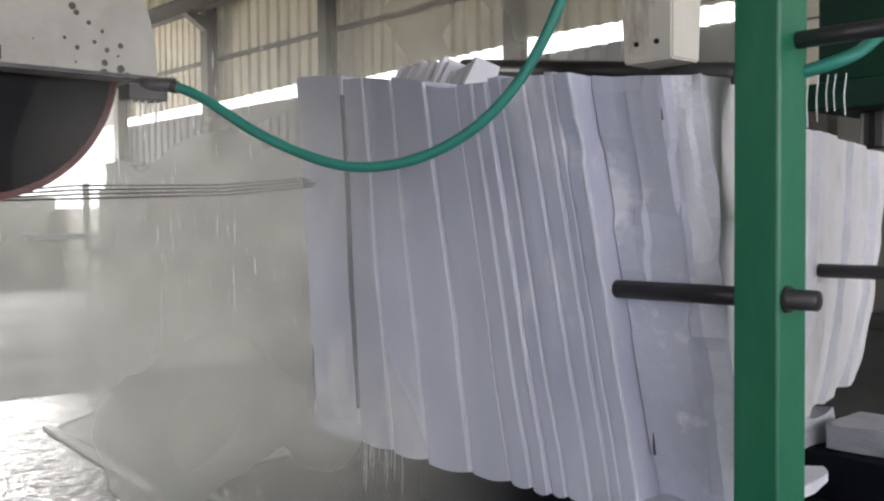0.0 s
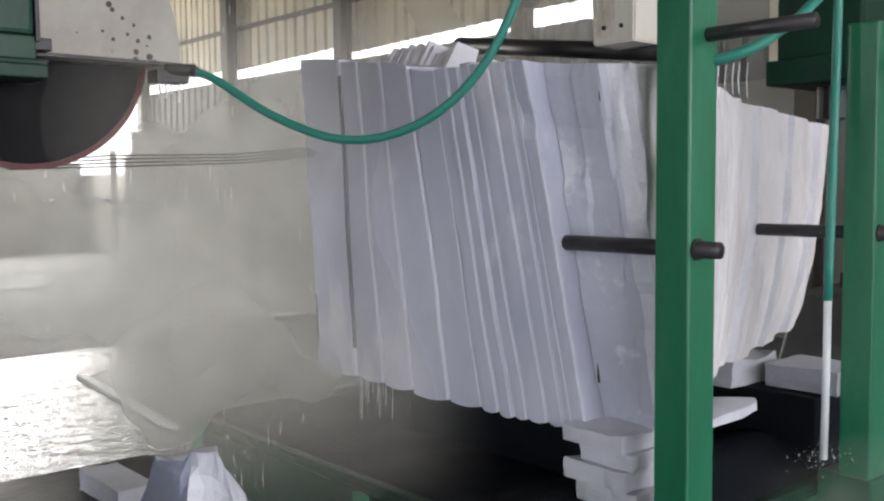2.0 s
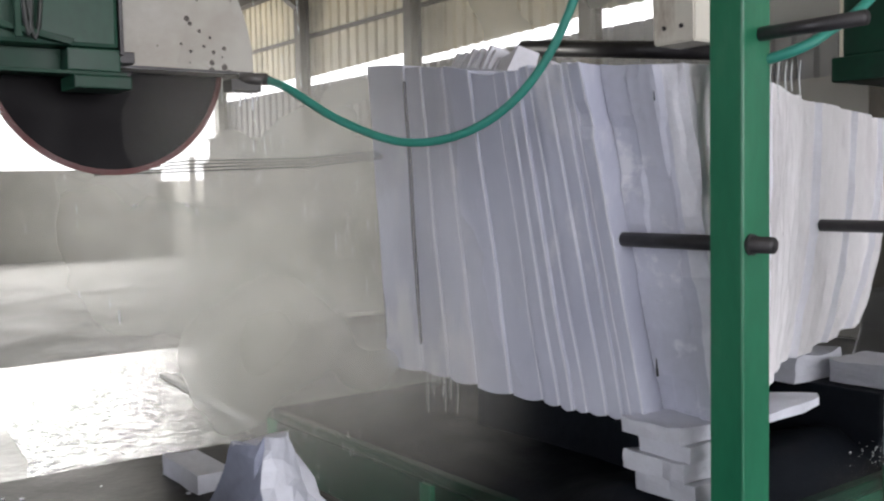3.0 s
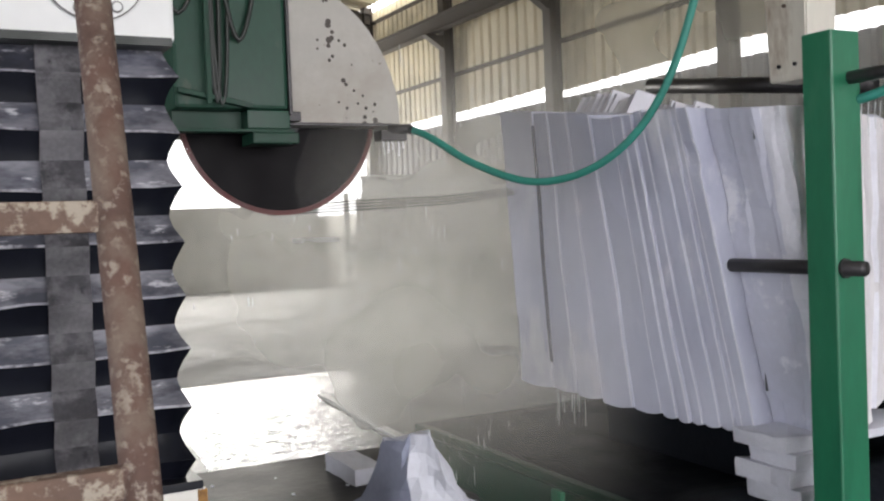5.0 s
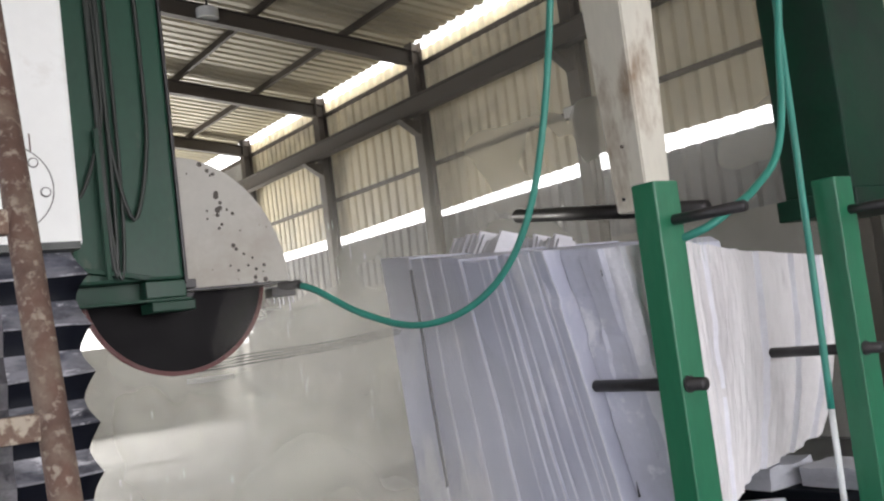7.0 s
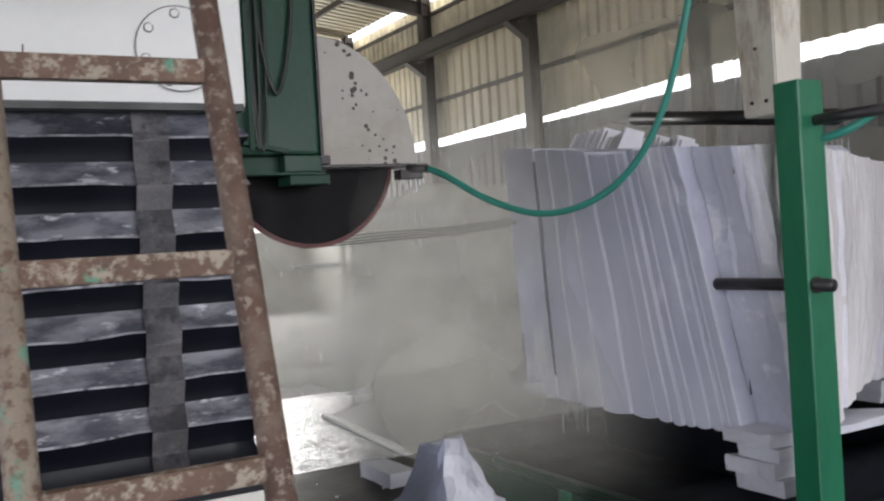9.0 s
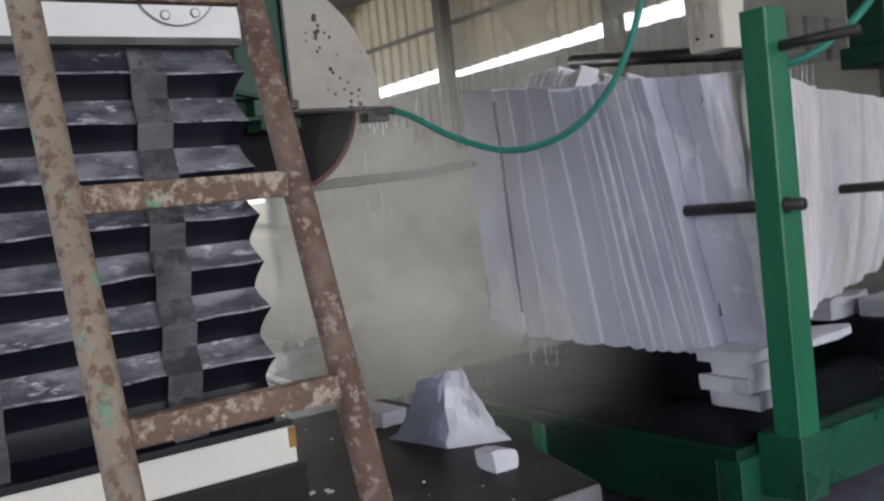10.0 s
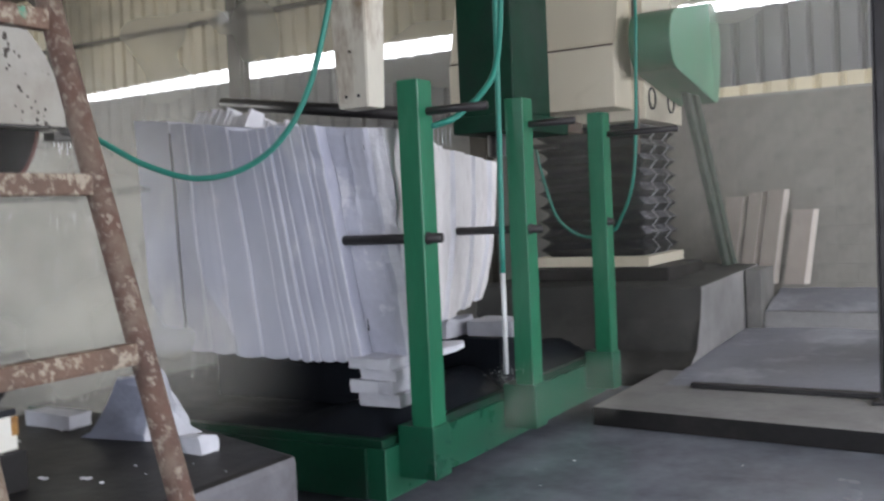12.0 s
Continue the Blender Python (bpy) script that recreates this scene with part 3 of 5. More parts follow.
def bellows(parent, x0, x1, y0, y1, z0, z1, folds, depth, straps, strap_faces, dark_below=0, shaded_side=False, webbing=None):
    """Square rubber bellows in separate folds, upper slopes dusty and painted lighter as lit, with webbing straps that
    follow the folds.
    """
    h = (z1 - z0) / folds
    inset = depth
    cx, cy = (x0 + x1) / 2, (y0 + y1) / 2
    side = 14
    for i in range(folds):
        b = bmesh.new()
        zb = z0 + i * h
        rings = []
        for q in range(9):
            u = 0.545 if q == 5 else q / 8
            s = abs(2 * u - 1)                    # 1 in the valleys, 0 on the ridge
            d = inset * (1 - (1 - s) ** 1.5)
            z = zb + h * u
            ring = []
            for (xa, ya, xb, yb) in ((x0, y0, x1, y0), (x1, y0, x1, y1), (x1, y1, x0, y1), (x0, y1, x0, y0)):
                for k in range(side):
                    t = k / side
                    x, y = xa + (xb - xa) * t, ya + (yb - ya) * t
                    sag = (1 - s) * (0.014 * noise.noise(Vector((x * 3, y * 3, i * 2.3))) + 0.006 * noise.noise(Vector((x * 11, y * 11, i * 3.7))))
                    crumple = 0.007 * noise.noise(Vector((x * 9, y * 9, z * 14))) * (1 - 0.6 * s)
                    fx = 1 - 2 * (d + crumple) / (x1 - x0)
                    fy = 1 - 2 * (d + crumple) / (y1 - y0)
                    ring.append(b.verts.new((cx + (x - cx) * fx, cy + (y - cy) * fy, z + sag)))
            rings.append(ring)
        n = len(rings[0])
        for q, (A, B) in enumerate(zip(rings, rings[1:])):
            for k in range(n):
                f = b.faces.new((A[k], A[(k + 1) % n], B[(k + 1) % n], B[k]))
                # the far column's left side stays black: its shadow is put into the colour
                dusty = q >= 4 and i >= dark_below and not (shaded_side and k >= 3 * side)
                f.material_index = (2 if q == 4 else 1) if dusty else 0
                f.smooth = True
        ridge = set(rings[4])
        for e in b.edges:
            e.smooth = not (e.verts[0] in ridge and e.verts[1] in ridge)
        part("fold", b, [M_RUBBER, M_DUST_LIT, M_RIDGE], parent)
    # straps that follow the folds; their light and shade are painted by slope
    for (a, c) in straps:
        b = bmesh.new()
        for face in strap_faces:
            prev = None
            for i in range(folds * 8 + 1):
                u = (i % 8) / 8
                s = abs(2 * u - 1)
                d = 0.8 * inset * s
                z = z0 + i * h / 8
                w = 0.004 * noise.noise(Vector((a * 9, z * 8, 0)))
                if face == "front":
                    v = [b.verts.new((q + w, y0 + d - 0.013, z)) for q in (a, c)]
                else:
                    v = [b.verts.new((x0 + d - 0.013, q + w, z)) for q in (a, c)]
                if prev:
                    f = b.faces.new((prev[0], prev[1], v[1], v[0]))
                    f.material_index = 0 if i % 8 in (1, 2, 3, 4) else 1
                prev = v
        bmesh.ops.solidify(b, geom=b.faces[:], thickness=0.003)
        part("strap", b, webbing or [M_STRAP, M_STRAP_SHADED], parent, "grey dust-caked webbing strap", True)


def build_near_column():
    col = thing("machine_column", "machine column sheathed in black rubber bellows with grey straps", "machine column", (0, 0, 0))
    part("base_frame", box(-0.80, 0.38, 1.80, 2.72, 0.80, 0.92, 0.008), mat("white_frame_rusted", (0.70, 0.69, 0.64), 0.55, 0.1, 3, 30, 0.2, stain=(0.38, 0.22, 0.09), stain_scale=2.2, stain_lo=0.60, stain_hi=0.72), col, "white-painted base frame rusting at the corner")
    part("seal_strip", box(-0.79, 0.37, 1.79, 2.70, 0.921, 0.945, 0.003), M_RUBBER, col)
    part("rust_patch", box(0.355, 0.3825, 1.797, 1.84, 0.85, 0.917, 0.004), mat("orange_rust", (0.30, 0.16, 0.05), 0.85, 0.4, 12, 60, 0.5, stain=(0.12, 0.06, 0.03), stain_scale=14), col, "orange rust at the frame's corner")
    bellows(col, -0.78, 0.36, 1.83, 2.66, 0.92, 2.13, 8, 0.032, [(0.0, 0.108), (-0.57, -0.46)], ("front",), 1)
    car = thing("machine_carriage", "white-painted carriage box riding on the bellows column", "carriage")
    part("body", box(-0.80, 0.35, 1.79, 2.60, 2.14, 4.6, 0.012), M_WHITE, car)
    part("lower_flange", box(-0.79, 0.34, 1.783, 2.59, 2.128, 2.15), M_CABLE, car)
    cov = part("cover_plate", tube([(0.145, 1.786, 2.315), (0.145, 1.778, 2.315)], 0.13, seg=32), M_WHITE, car, "round white cover plate with ring bolts")
    rim = [(0.145 + 0.131 * math.cos(q), 1.7785, 2.315 + 0.131 * math.sin(q)) for q in (2 * math.pi * j / 36 for j in range(37))]
    part("joint", tube(rim, 0.0022, seg=5), M_CONCRETE, cov)
    for k in range(7):
        a = math.radians(95 + 360 / 7 * k)
        bx, bz = 0.145 + 0.108 * math.cos(a), 2.315 + 0.108 * math.sin(a)
        bolt = part("bolt", tube([(bx, 1.779, bz), (bx, 1.771, bz)], 0.0115, seg=12), M_WHITE, cov)
        ring = [(bx + 0.0135 * math.cos(q), 1.7765, bz + 0.0135 * math.sin(q)) for q in (2 * math.pi * j / 12 for j in range(13))]
        part("washer", tube(ring, 0.0028, seg=5), M_CONCRETE, cov)
    for x, z in ((-0.28, 2.46), (0.22, 2.42), (-0.30, 2.25)):
        part("scratch", box(x, x + 0.004, 1.7865, 1.79, z, z + 0.06), M_RUST, car)


def build_ladder():
    lad = thing("ladder", "rusty steel ladder with flaking pale paint, leaning by the column", "ladder")
    k = 0.30
    def yy(z): return 0.902 + k * (z - 1.663)
    for x in (0.027, -0.462):
        z1 = 4.49
        part("stile", tube([(x, yy(0.0), 0.0), (x, yy(1.2), 1.2), (x, yy(z1), z1)], 0.033, seg=14), M_RUST if x > -0.2 else M_RUST_PALE, lad, "rust-brown ladder stile with scraped paint" if x > -0.2 else "ladder stile with flaking tan and green paint", smooth=True)
    for i, z in enumerate((0.352, 0.79, 1.228, 1.663, 2.104, 2.55, 2.98, 3.42, 3.86, 4.30)):
        y = yy(z)
        b = box(-0.438, 0.003, y - 0.020, y + 0.022, z - 0.030, z + 0.026, 0.008)
        part("rung", b, M_RUST_GREEN, lad)
        for x in (0.005, -0.440):
            ring = box(x - 0.012, x + 0.012, y - 0.02, y + 0.02, z - 0.03, z + 0.03, 0.008)
            part("weld", ring, M_RUST, lad)


# ---------------------------------------------------------------- saw head
def build_saw_head():
    head = thing("stone_saw", "green painted stone saw with spattered grey guard and spinning blade", "stone saw")
    part("body", box(0.58, 1.03, 2.85, 3.5, 2.10, 4.9, 0.015), M_GREEN_BODY, head, "dark green painted steel body")
    part("bridge_clamp", box(0.4, 1.25, 2.6, 3.6, 4.6, 4.95, 0.01), M_GREEN, head)
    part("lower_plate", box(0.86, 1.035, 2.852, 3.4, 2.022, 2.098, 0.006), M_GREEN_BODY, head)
    # dirty lower parts; the shade under the body is put into their dark green
    part("lower_lip", box(0.56, 1.05, 2.84, 2.90, 2.008, 2.021, 0.003), M_GREEN_DIRTY_SHADE, head)
    part("recess_back", box(0.585, 0.858, 2.93, 3.35, 2.022, 2.098), M_GREEN_DIRTY_SHADE, head, "grimy recess under the body, its shade put into the green")
    part("gusset", prism([(0.585, 2.175), (0.585, 2.155), (0.86, 2.10), (0.88, 2.118)], "y", 2.815, 2.849, 0.003), M_GREEN_DIRTY_SHADE, head)
    part("side_rib", box(0.692, 0.712, 2.80, 2.814, 2.11, 2.75, 0.003), M_GREEN_DIRTY_SHADE, head)
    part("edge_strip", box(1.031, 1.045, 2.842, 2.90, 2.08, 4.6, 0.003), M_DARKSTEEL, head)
    part("clamp_block", box(0.87, 1.06, 2.82, 2.98, 1.962, 2.007, 0.006), M_GREEN_DIRTY_SHADE, head)
    part("bracket", box(0.96, 1.10, 2.90, 2.965, 2.06, 2.10, 0.004), M_DARKSTEEL, head)
    # guard: quarter-round housing over the blade
    out = [(1.055, 2.05), (1.575, 2.05)]
    for i in range(0, 13):
        a = math.radians(8 + i * 82 / 12)
        out.append((1.055 + 0.52 * math.cos(a), 2.06 + 0.60 * math.sin(a)))
    g = prism(out, "y", 2.96, 3.18, 0.006)
    part("blade_guard", g, M_GUARD, head, "grey blade guard spattered with dark slurry spots")
    part("guard_edge", box(1.06, 1.57, 2.952, 2.96, 2.05, 2.062), M_DARKSTEEL, head)
    part("nozzle", tube([(1.50, 2.93, 2.03), (1.60, 2.90, 2.035)], 0.022, seg=12), M_DARKSTEEL, head, "dark metal water nozzle", True)
    part("nozzle_bracket", box(1.46, 1.58, 2.91, 2.99, 1.985, 2.03, 0.004), M_DARKSTEEL, head)
    for k, (x, l) in enumerate(((1.475, 0.03), (1.50, 0.055), (1.52, 0.04), (1.55, 0.07), (1.57, 0.035))):
        part("slurry_string", tube([(x, 2.935, 1.988), (x + 0.004, 2.935, 1.988 - l * 0.5), (x + 0.002, 2.935, 1.988 - l)], 0.0028, seg=5), M_CHIP, head)
    # cables hanging on the body
    for k, (x, zlow, sp) in enumerate(((0.735, 2.12, 0.018), (0.755, 2.11, 0.03), (0.83, 2.36, 0.075), (0.60, 2.45, 0.11))):
        p = [(x - sp, 2.835, 4.3), (x - sp, 2.83, 3.0), (x - sp * 0.8, 2.825, zlow + 0.25), (x, 2.82, zlow), (x + sp, 2.825, zlow + 0.25), (x + sp * 1.3, 2.83, 3.0), (x + sp, 2.835, 4.3)]
        part("cable", tube(p, 0.0095 - 0.0015 * (k % 2), seg=7, smooth_steps=5), M_CABLE, head, "black hanging cable", True)
    return head


def build_blade(saw):
    b = bmesh.new()
    R, seg = 0.43, 72
    rings = []
    for r, y in ((0.05, -0.006), (R - 0.019, -0.006), (R - 0.019, 0.006), (0.05, 0.006)):
        rings.append([b.verts.new((r * math.cos(2 * math.pi * k / seg), y, r * math.sin(2 * math.pi * k / seg))) for k in range(seg)])
    for A, B in zip(rings, rings[1:] + rings[:1]):
        for k in range(seg):
            b.faces.new((A[k], A[(k + 1) % seg], B[(k + 1) % seg], B[k]))
    blade = part("saw_blade", b, M_BLADE, saw, "large dark circular blade, spinning")
    b = bmesh.new()
    n = 48
    for k in range(n):
        a0, a1 = 2 * math.pi * k / n, 2 * math.pi * (k + 0.97) / n
        vs = []
        for y in (-0.008, 0.008):
            for r, a in ((R - 0.020, a0), (R, a0), (R, a1), (R - 0.020, a1)):
                vs.append(b.verts.new((r * math.cos(a), y, r * math.sin(a))))
        for f in ((0, 1, 2, 3), (7, 6, 5, 4), (0, 4, 5, 1), (1, 5, 6, 2), (2, 6, 7, 3), (3, 7, 4, 0)):
            b.faces.new([vs[i] for i in f])
    part("rim", b, M_RIM, blade, "reddish segmented cutting rim")
    part("flange", tube([(0, -0.03, 0), (0, 0.03, 0)], 0.10, seg=24), M_DARKSTEEL, blade)
    part("arbor", tube([(0, -0.05, 0), (0, 0.10, 0)], 0.03, seg=12), M_DARKSTEEL, blade)
    return blade


def build_hose_main():
    p = [(1.585, 2.905, 2.035), (1.64, 2.81, 1.99), (1.76, 2.63, 1.86), (1.90, 2.42, 1.775), (2.03, 2.21, 1.81), (2.14, 2.04, 1.95), (2.22, 1.915, 2.19), (2.28, 1.82, 2.55), (2.33, 1.745, 3.0), (2.38, 1.68, 3.6), (2.42, 1.62, 4.7)]
    hose = thing("water_hose", "teal plastic water hose sagging from the blade guard", "hose")
    part("tube", tube(p, 0.0155, seg=12, smooth_steps=8), M_HOSE, hose, smooth=True)
    part("clip", tube([(1.575, 2.915, 2.036), (1.60, 2.885, 2.025)], 0.020, seg=12), M_DARKSTEEL, hose)


def build_bridge():
    b = box(-0.7, 8.3, 2.35, 2.75, 4.75, 5.2, 0.01)
    solid("bridge_beam", b, M_CREAM, "cream-painted steel bridge beam of the block cutter", "beam")
    arm = thing("hanging_arm", "cream steel arm stained brown, hanging over the stone block", "machine arm")
    b = bmesh.new()
    # slightly tapering square arm
    for (z, x0, x1, y0, y1) in ((2.255, 3.505, 3.70, 2.43, 2.67), (3.62, 3.47, 3.74, 2.40, 2.71)):
        for x, y in ((x0, y0), (x1, y0), (x1, y1), (x0, y1)):
            b.verts.new((x, y, z))
    b.verts.ensure_lookup_table()
    v = b.verts
    for f in ((0, 1, 2, 3), (4, 5, 6, 7), (0, 1, 5, 4), (1, 2, 6, 5), (2, 3, 7, 6), (3, 0, 4, 7)):
        b.faces.new([v[i] for i in f])
    bmesh.ops.bevel(b, geom=b.edges[:], offset=0.008, segments=2, affect="EDGES")
    part("shaft", b, mat("cream_arm_rust_streaked", (0.72, 0.69, 0.61), 0.6, 0.1, 3, 30, 0.2, stain=(0.26, 0.17, 0.10), stain_scale=2.5, stain_lo=0.56, stain_hi=0.70, stretch=(1, 1, 0.35)), arm)
    part("top_bracket", box(3.45, 3.80, 2.38, 2.73, 3.62, 4.76, 0.01), M_BROWN, arm, "brown steel top bracket")
    for y in (2.50, 2.60):
        part("bolt", tube([(3.506, y, 2.33), (3.495, y, 2.33)], 0.011, seg=8), M_DARKSTEEL, arm)
    part("bolt", tube([(3.50, 2.55, 2.62), (3.485, 2.55, 2.62)], 0.010, seg=8), M_BROWN, arm)
    solid("cross_pipe", tube([(4.0, 2.45, 2.24), (4.0, 4.15, 2.47)], 0.048, seg=14), M_DARKSTEEL, "dark sloping steel pipe propped behind the block", "pipe", smooth=True)


# ---------------------------------------------------------------- trolley and stone
def build_trolley():
    tr = thing("block_trolley", "green steel block trolley with dark wet deck", "trolley")
    part("deck", box(2.28, 5.36, 1.60, 4.4, 0.36, 0.405, 0.006), M_GREEN_DIRTY_SHADE, tr, "dark wet steel deck")
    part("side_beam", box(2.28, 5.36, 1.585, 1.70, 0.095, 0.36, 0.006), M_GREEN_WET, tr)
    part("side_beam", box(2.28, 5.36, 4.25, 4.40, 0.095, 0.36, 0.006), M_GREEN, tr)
    # front end beam: dirt and painted shade share one darker green
    part("end_beam", box(2.265, 2.38, 1.70, 4.25, 0.095, 0.36, 0.006), M_GREEN_DIRTY_SHADE, tr)
    part("end_beam", box(5.25, 5.36, 1.70, 4.25, 0.095, 0.36, 0.006), M_GREEN, tr)
    part("lug", box(2.24, 2.266, 2.80, 2.88, 0.15, 0.36, 0.004), M_GREEN, tr)
    for x in (2.75, 4.85):
        for y in (2.0, 3.9):
            part("wheel", tube([(x, y - 0.05, 0.115), (x, y + 0.05, 0.115)], 0.115, seg=20), M_DARKSTEEL, tr)
            part("axle_box", box(x - 0.06, x + 0.06, y - 0.12, y - 0.052, 0.06, 0.30), M_DARKSTEEL, tr)
    for k, (x0, x1) in enumerate(((2.42, 2.55), (3.61, 3.765), (4.955, 5.10))):
        xm = (x0 + x1) / 2
        b = box(xm - 0.070, xm + 0.070, 1.380, 1.504, 0.19, 2.22, 0.008)
        post = part("post", b, M_GREEN, tr, "upright green steel box post")
        part("socket", box(xm - 0.082, xm + 0.082, 1.368, 1.584, 0.19, 0.46, 0.006), M_GREEN_WET, tr)
        bar_z = 1.418
        if k < 2:
            part("clamp_bar", tube([(xm - 0.03, 1.90 - 0.01 * k, bar_z), (xm - 0.03, 1.30, bar_z)], 0.026, seg=14), M_DARKSTEEL, post, "dark round steel clamping bar", True)
        else:
            part("clamp_bar", tube([(xm - 0.03, 1.55, bar_z), (xm - 0.03, 1.34, bar_z)], 0.024, seg=14), M_DARKSTEEL, post, "dark round steel clamping bar", True)
        part("upper_bar", tube([(xm + 0.02, 1.52, 2.06), (xm + 0.02, (1.04, 1.08, 0.86)[k], 2.06)], 0.022, seg=14), M_DARKSTEEL, post, "dark round steel bar drawn out of the post", True)
        part("collar", tube([(xm - 0.03, 1.384, bar_z), (xm - 0.03, 1.372, bar_z)], 0.034, seg=14), M_DARKSTEEL, post)
    # sludge lying on the deck
    def hill(x, y):
        e = min(x - 2.32, 5.3 - x, y - 1.64, 4.36 - y)
        s = max(0.0, min(1.0, e / 0.22))
        f = max(0.0, min(1.0, (y - 1.95) / 0.35))
        return 0.409 + 0.13 * (1 - 0.85 * f) * s * s * (3 - 2 * s) + 0.012 * noise.noise(Vector((x * 4, y * 4, 0))) * s
    solid("sludge", grid_sheet(2.32, 5.3, 1.64, 4.36, 60, 55, hill), M_MUD_SHADE, "black wet stone sludge covering the trolley deck", "sludge", "stuff", smooth=True)


# upright saw cuts through the block: place along the front at its top, and how far the next slab stands back
CUTS = [(3.215, 0.012), (2.94, 0.036), (2.826, 0.030), (2.68, 0.033), (2.513, 0.042), (2.375, 0.036),
        (2.301, 0.028), (2.242, 0.046), (2.182, 0.034), (2.089, 0.030), (2.02, 0.048), (1.985, 0.036), (1.924, 0.060)]
BOLD = (2.826, 2.513, 2.301, 2.242, 2.182, 2.089, 1.924)


def cut_slant(y):
    """Sideways drift of the saw cuts for each metre downwards."""
    knots = ((1.55, 0.0), (1.92, -0.036), (2.24, -0.046), (2.52, -0.03), (2.83, -0.012), (2.94, 0.055), (3.3, 0.06))
    for (a, u), (c, v) in zip(knots, knots[1:]):
        if y <= c:
            return u + (v - u) * (max(y, a) - a) / (c - a)
    return knots[-1][1]


def block_foot(x, y):
    """Underside of the block."""
    z = 0.76 + 0.05 * max(0.0, min(1.0, (y - 2.2) / 0.7)) + 0.012 * noise.noise(Vector((x * 5, y * 9, 0)))
    if x > 2.9:
        z += 0.08 * min(1.0, (x - 2.9) / 0.5)
    if x > 3.4:
        z += 0.13 * (x - 3.4) ** 1.3
    return z


def block_head(x, y):
    """Top of the block, dipping over the middle slabs and falling away to the far end."""
    z = 1.99 + 0.10 * max(0.0, y - 1.62) - (0.035 * max(0.0, 1 - abs(y - 2.42) / 0.36) if x < 2.6 else 0.0) + 0.007 * noise.noise(Vector((x * 9, y * 9, 5)))
    if x > 2.9 and y < 2.2:
        z -= 0.105 * (x - 2.9)
    return z


def block_lean(y):
    """The front face leans back towards its foot, more at its right-hand side."""
    t = max(0.0, min(1.0, (y - 1.9) / 0.9))
    return 0.215 + (0.085 - 0.215) * t


def build_block():
    """Leaning squared block: upright sawn slabs at the front, an uncut corner piece with a hewn side."""
    blk = thing("stone_block", "large white-grey marble block sawn into upright slab strips", "stone block")
    levels = 30

    def stack(outline, place, foot, head):
        b = bmesh.new()
        rings = []
        for k in range(levels + 1):
            t = k / levels
            rings.append([b.verts.new(place(p, foot(p) + (head(p) - foot(p)) * t)) for p in outline])
        n = len(outline)
        for A, B in zip(rings, rings[1:]):
            for i in range(n):
                b.faces.new((A[i], A[(i + 1) % n], B[(i + 1) % n], B[i]))
        b.faces.new(rings[0][::-1])
        b.faces.new(rings[-1])
        return b

    def front_x(y, z, back):
        lean = block_lean(y) * (2.1 - z)
        return 2.222 + back + lean + 0.009 * noise.noise(Vector((y * 3, z * 2.2, 3))) + 0.003 * noise.noise(Vector((y * 24, z * 1.2, 7)))

    # sawn slabs, each between two cuts
    for (ya, da), (yb, db) in zip(CUTS, CUTS[1:]):
        bold = yb in BOLD
        wide = ya - yb
        lip = 0.005 if bold else 0.001
        da = 0.035 + 0.30 * (da - 0.035)
        cols = [(ya - 0.001, 0.002), (ya - 0.008, 0.0)]
        n = max(2, round(wide / 0.018))
        cols += [(ya - 0.008 - (wide - 0.026) * i / n, 0.0) for i in range(1, n)]
        cols += [(yb + 0.015, 0.0), (yb + 0.010, -lip), (yb + 0.004, -lip * 0.8), (yb + 0.0004, 0.002)]
        outline = [(y, e, "f") for y, e in cols] + [(yb + 0.0008, 0, "b"), (ya - 0.001, 0, "b")]

        def place(p, z, da=da, yb=yb):
            y, e, kind = p
            yy = y + cut_slant(y) * (2.1 - z) + 0.004 * noise.noise(Vector((z * 4, y * 2, 2)))
            if kind == "b":
                return ((3.30 if yb < 2.15 else 3.70) + 0.06 * math.sin(yb * 9), yy, z)
            if e < 0:
                e *= 0.45 + 0.9 * max(0.0, 0.5 + noise.noise(Vector((z * 9, yb * 13, 4))))
            if yb == 1.924 and 1.78 < z < 1.87:
                e += 0.012
            return (front_x(y, z, da + e), yy, z)

        def foot(p, ya=ya, yb=yb):
            u = (p[0] - yb) / (ya - yb)
            return block_foot(2.4 if p[2] == "f" else 3.3, (ya + yb) / 2) - 0.012 * math.sin(math.pi * max(0.0, min(1.0, u)))

        def head(p, ya=ya, yb=yb):
            return block_head(2.4 if p[2] == "f" else 3.2, p[0]) + 0.006 * math.sin(ya * 57)
        me = finish(stack(outline, place, foot, head), "slab", [M_STONE, M_STONE_EDGE])
        ring = len(outline)
        # chipped lips of the bold cuts: their pale colour also paints caught light
        edge = (len(cols) - 4, len(cols) - 3) if bold else (len(cols) - 3,)
        for i, p in enumerate(me.polygons):
            if i < ring * levels and i % ring in edge:
                p.material_index = 1
        part("slab", me, None, blk, "upright sawn marble slab, chipped edge painted pale as it catches light" if bold else "")

    # uncut corner piece: chipped front, hewn side with leaning strips, painted lighter as lit
    rng = random.Random(4)
    outline = [(0, y, "f") for y in [1.920 - 0.017 * i for i in range(19)]]
    steps = [(2.3, 0.0), (2.98, 0.022), (3.13, 0.006), (3.30, 0.026), (3.50, 0.046), (3.68, 0.020), (3.82, 0.056), (3.97, 0.030), (4.10, 0.066), (4.22, 0.038), (4.30, 0.075)]
    x = 2.36
    while x < 4.37:
        d = max((v, q) for v, q in steps if x >= v)[1]
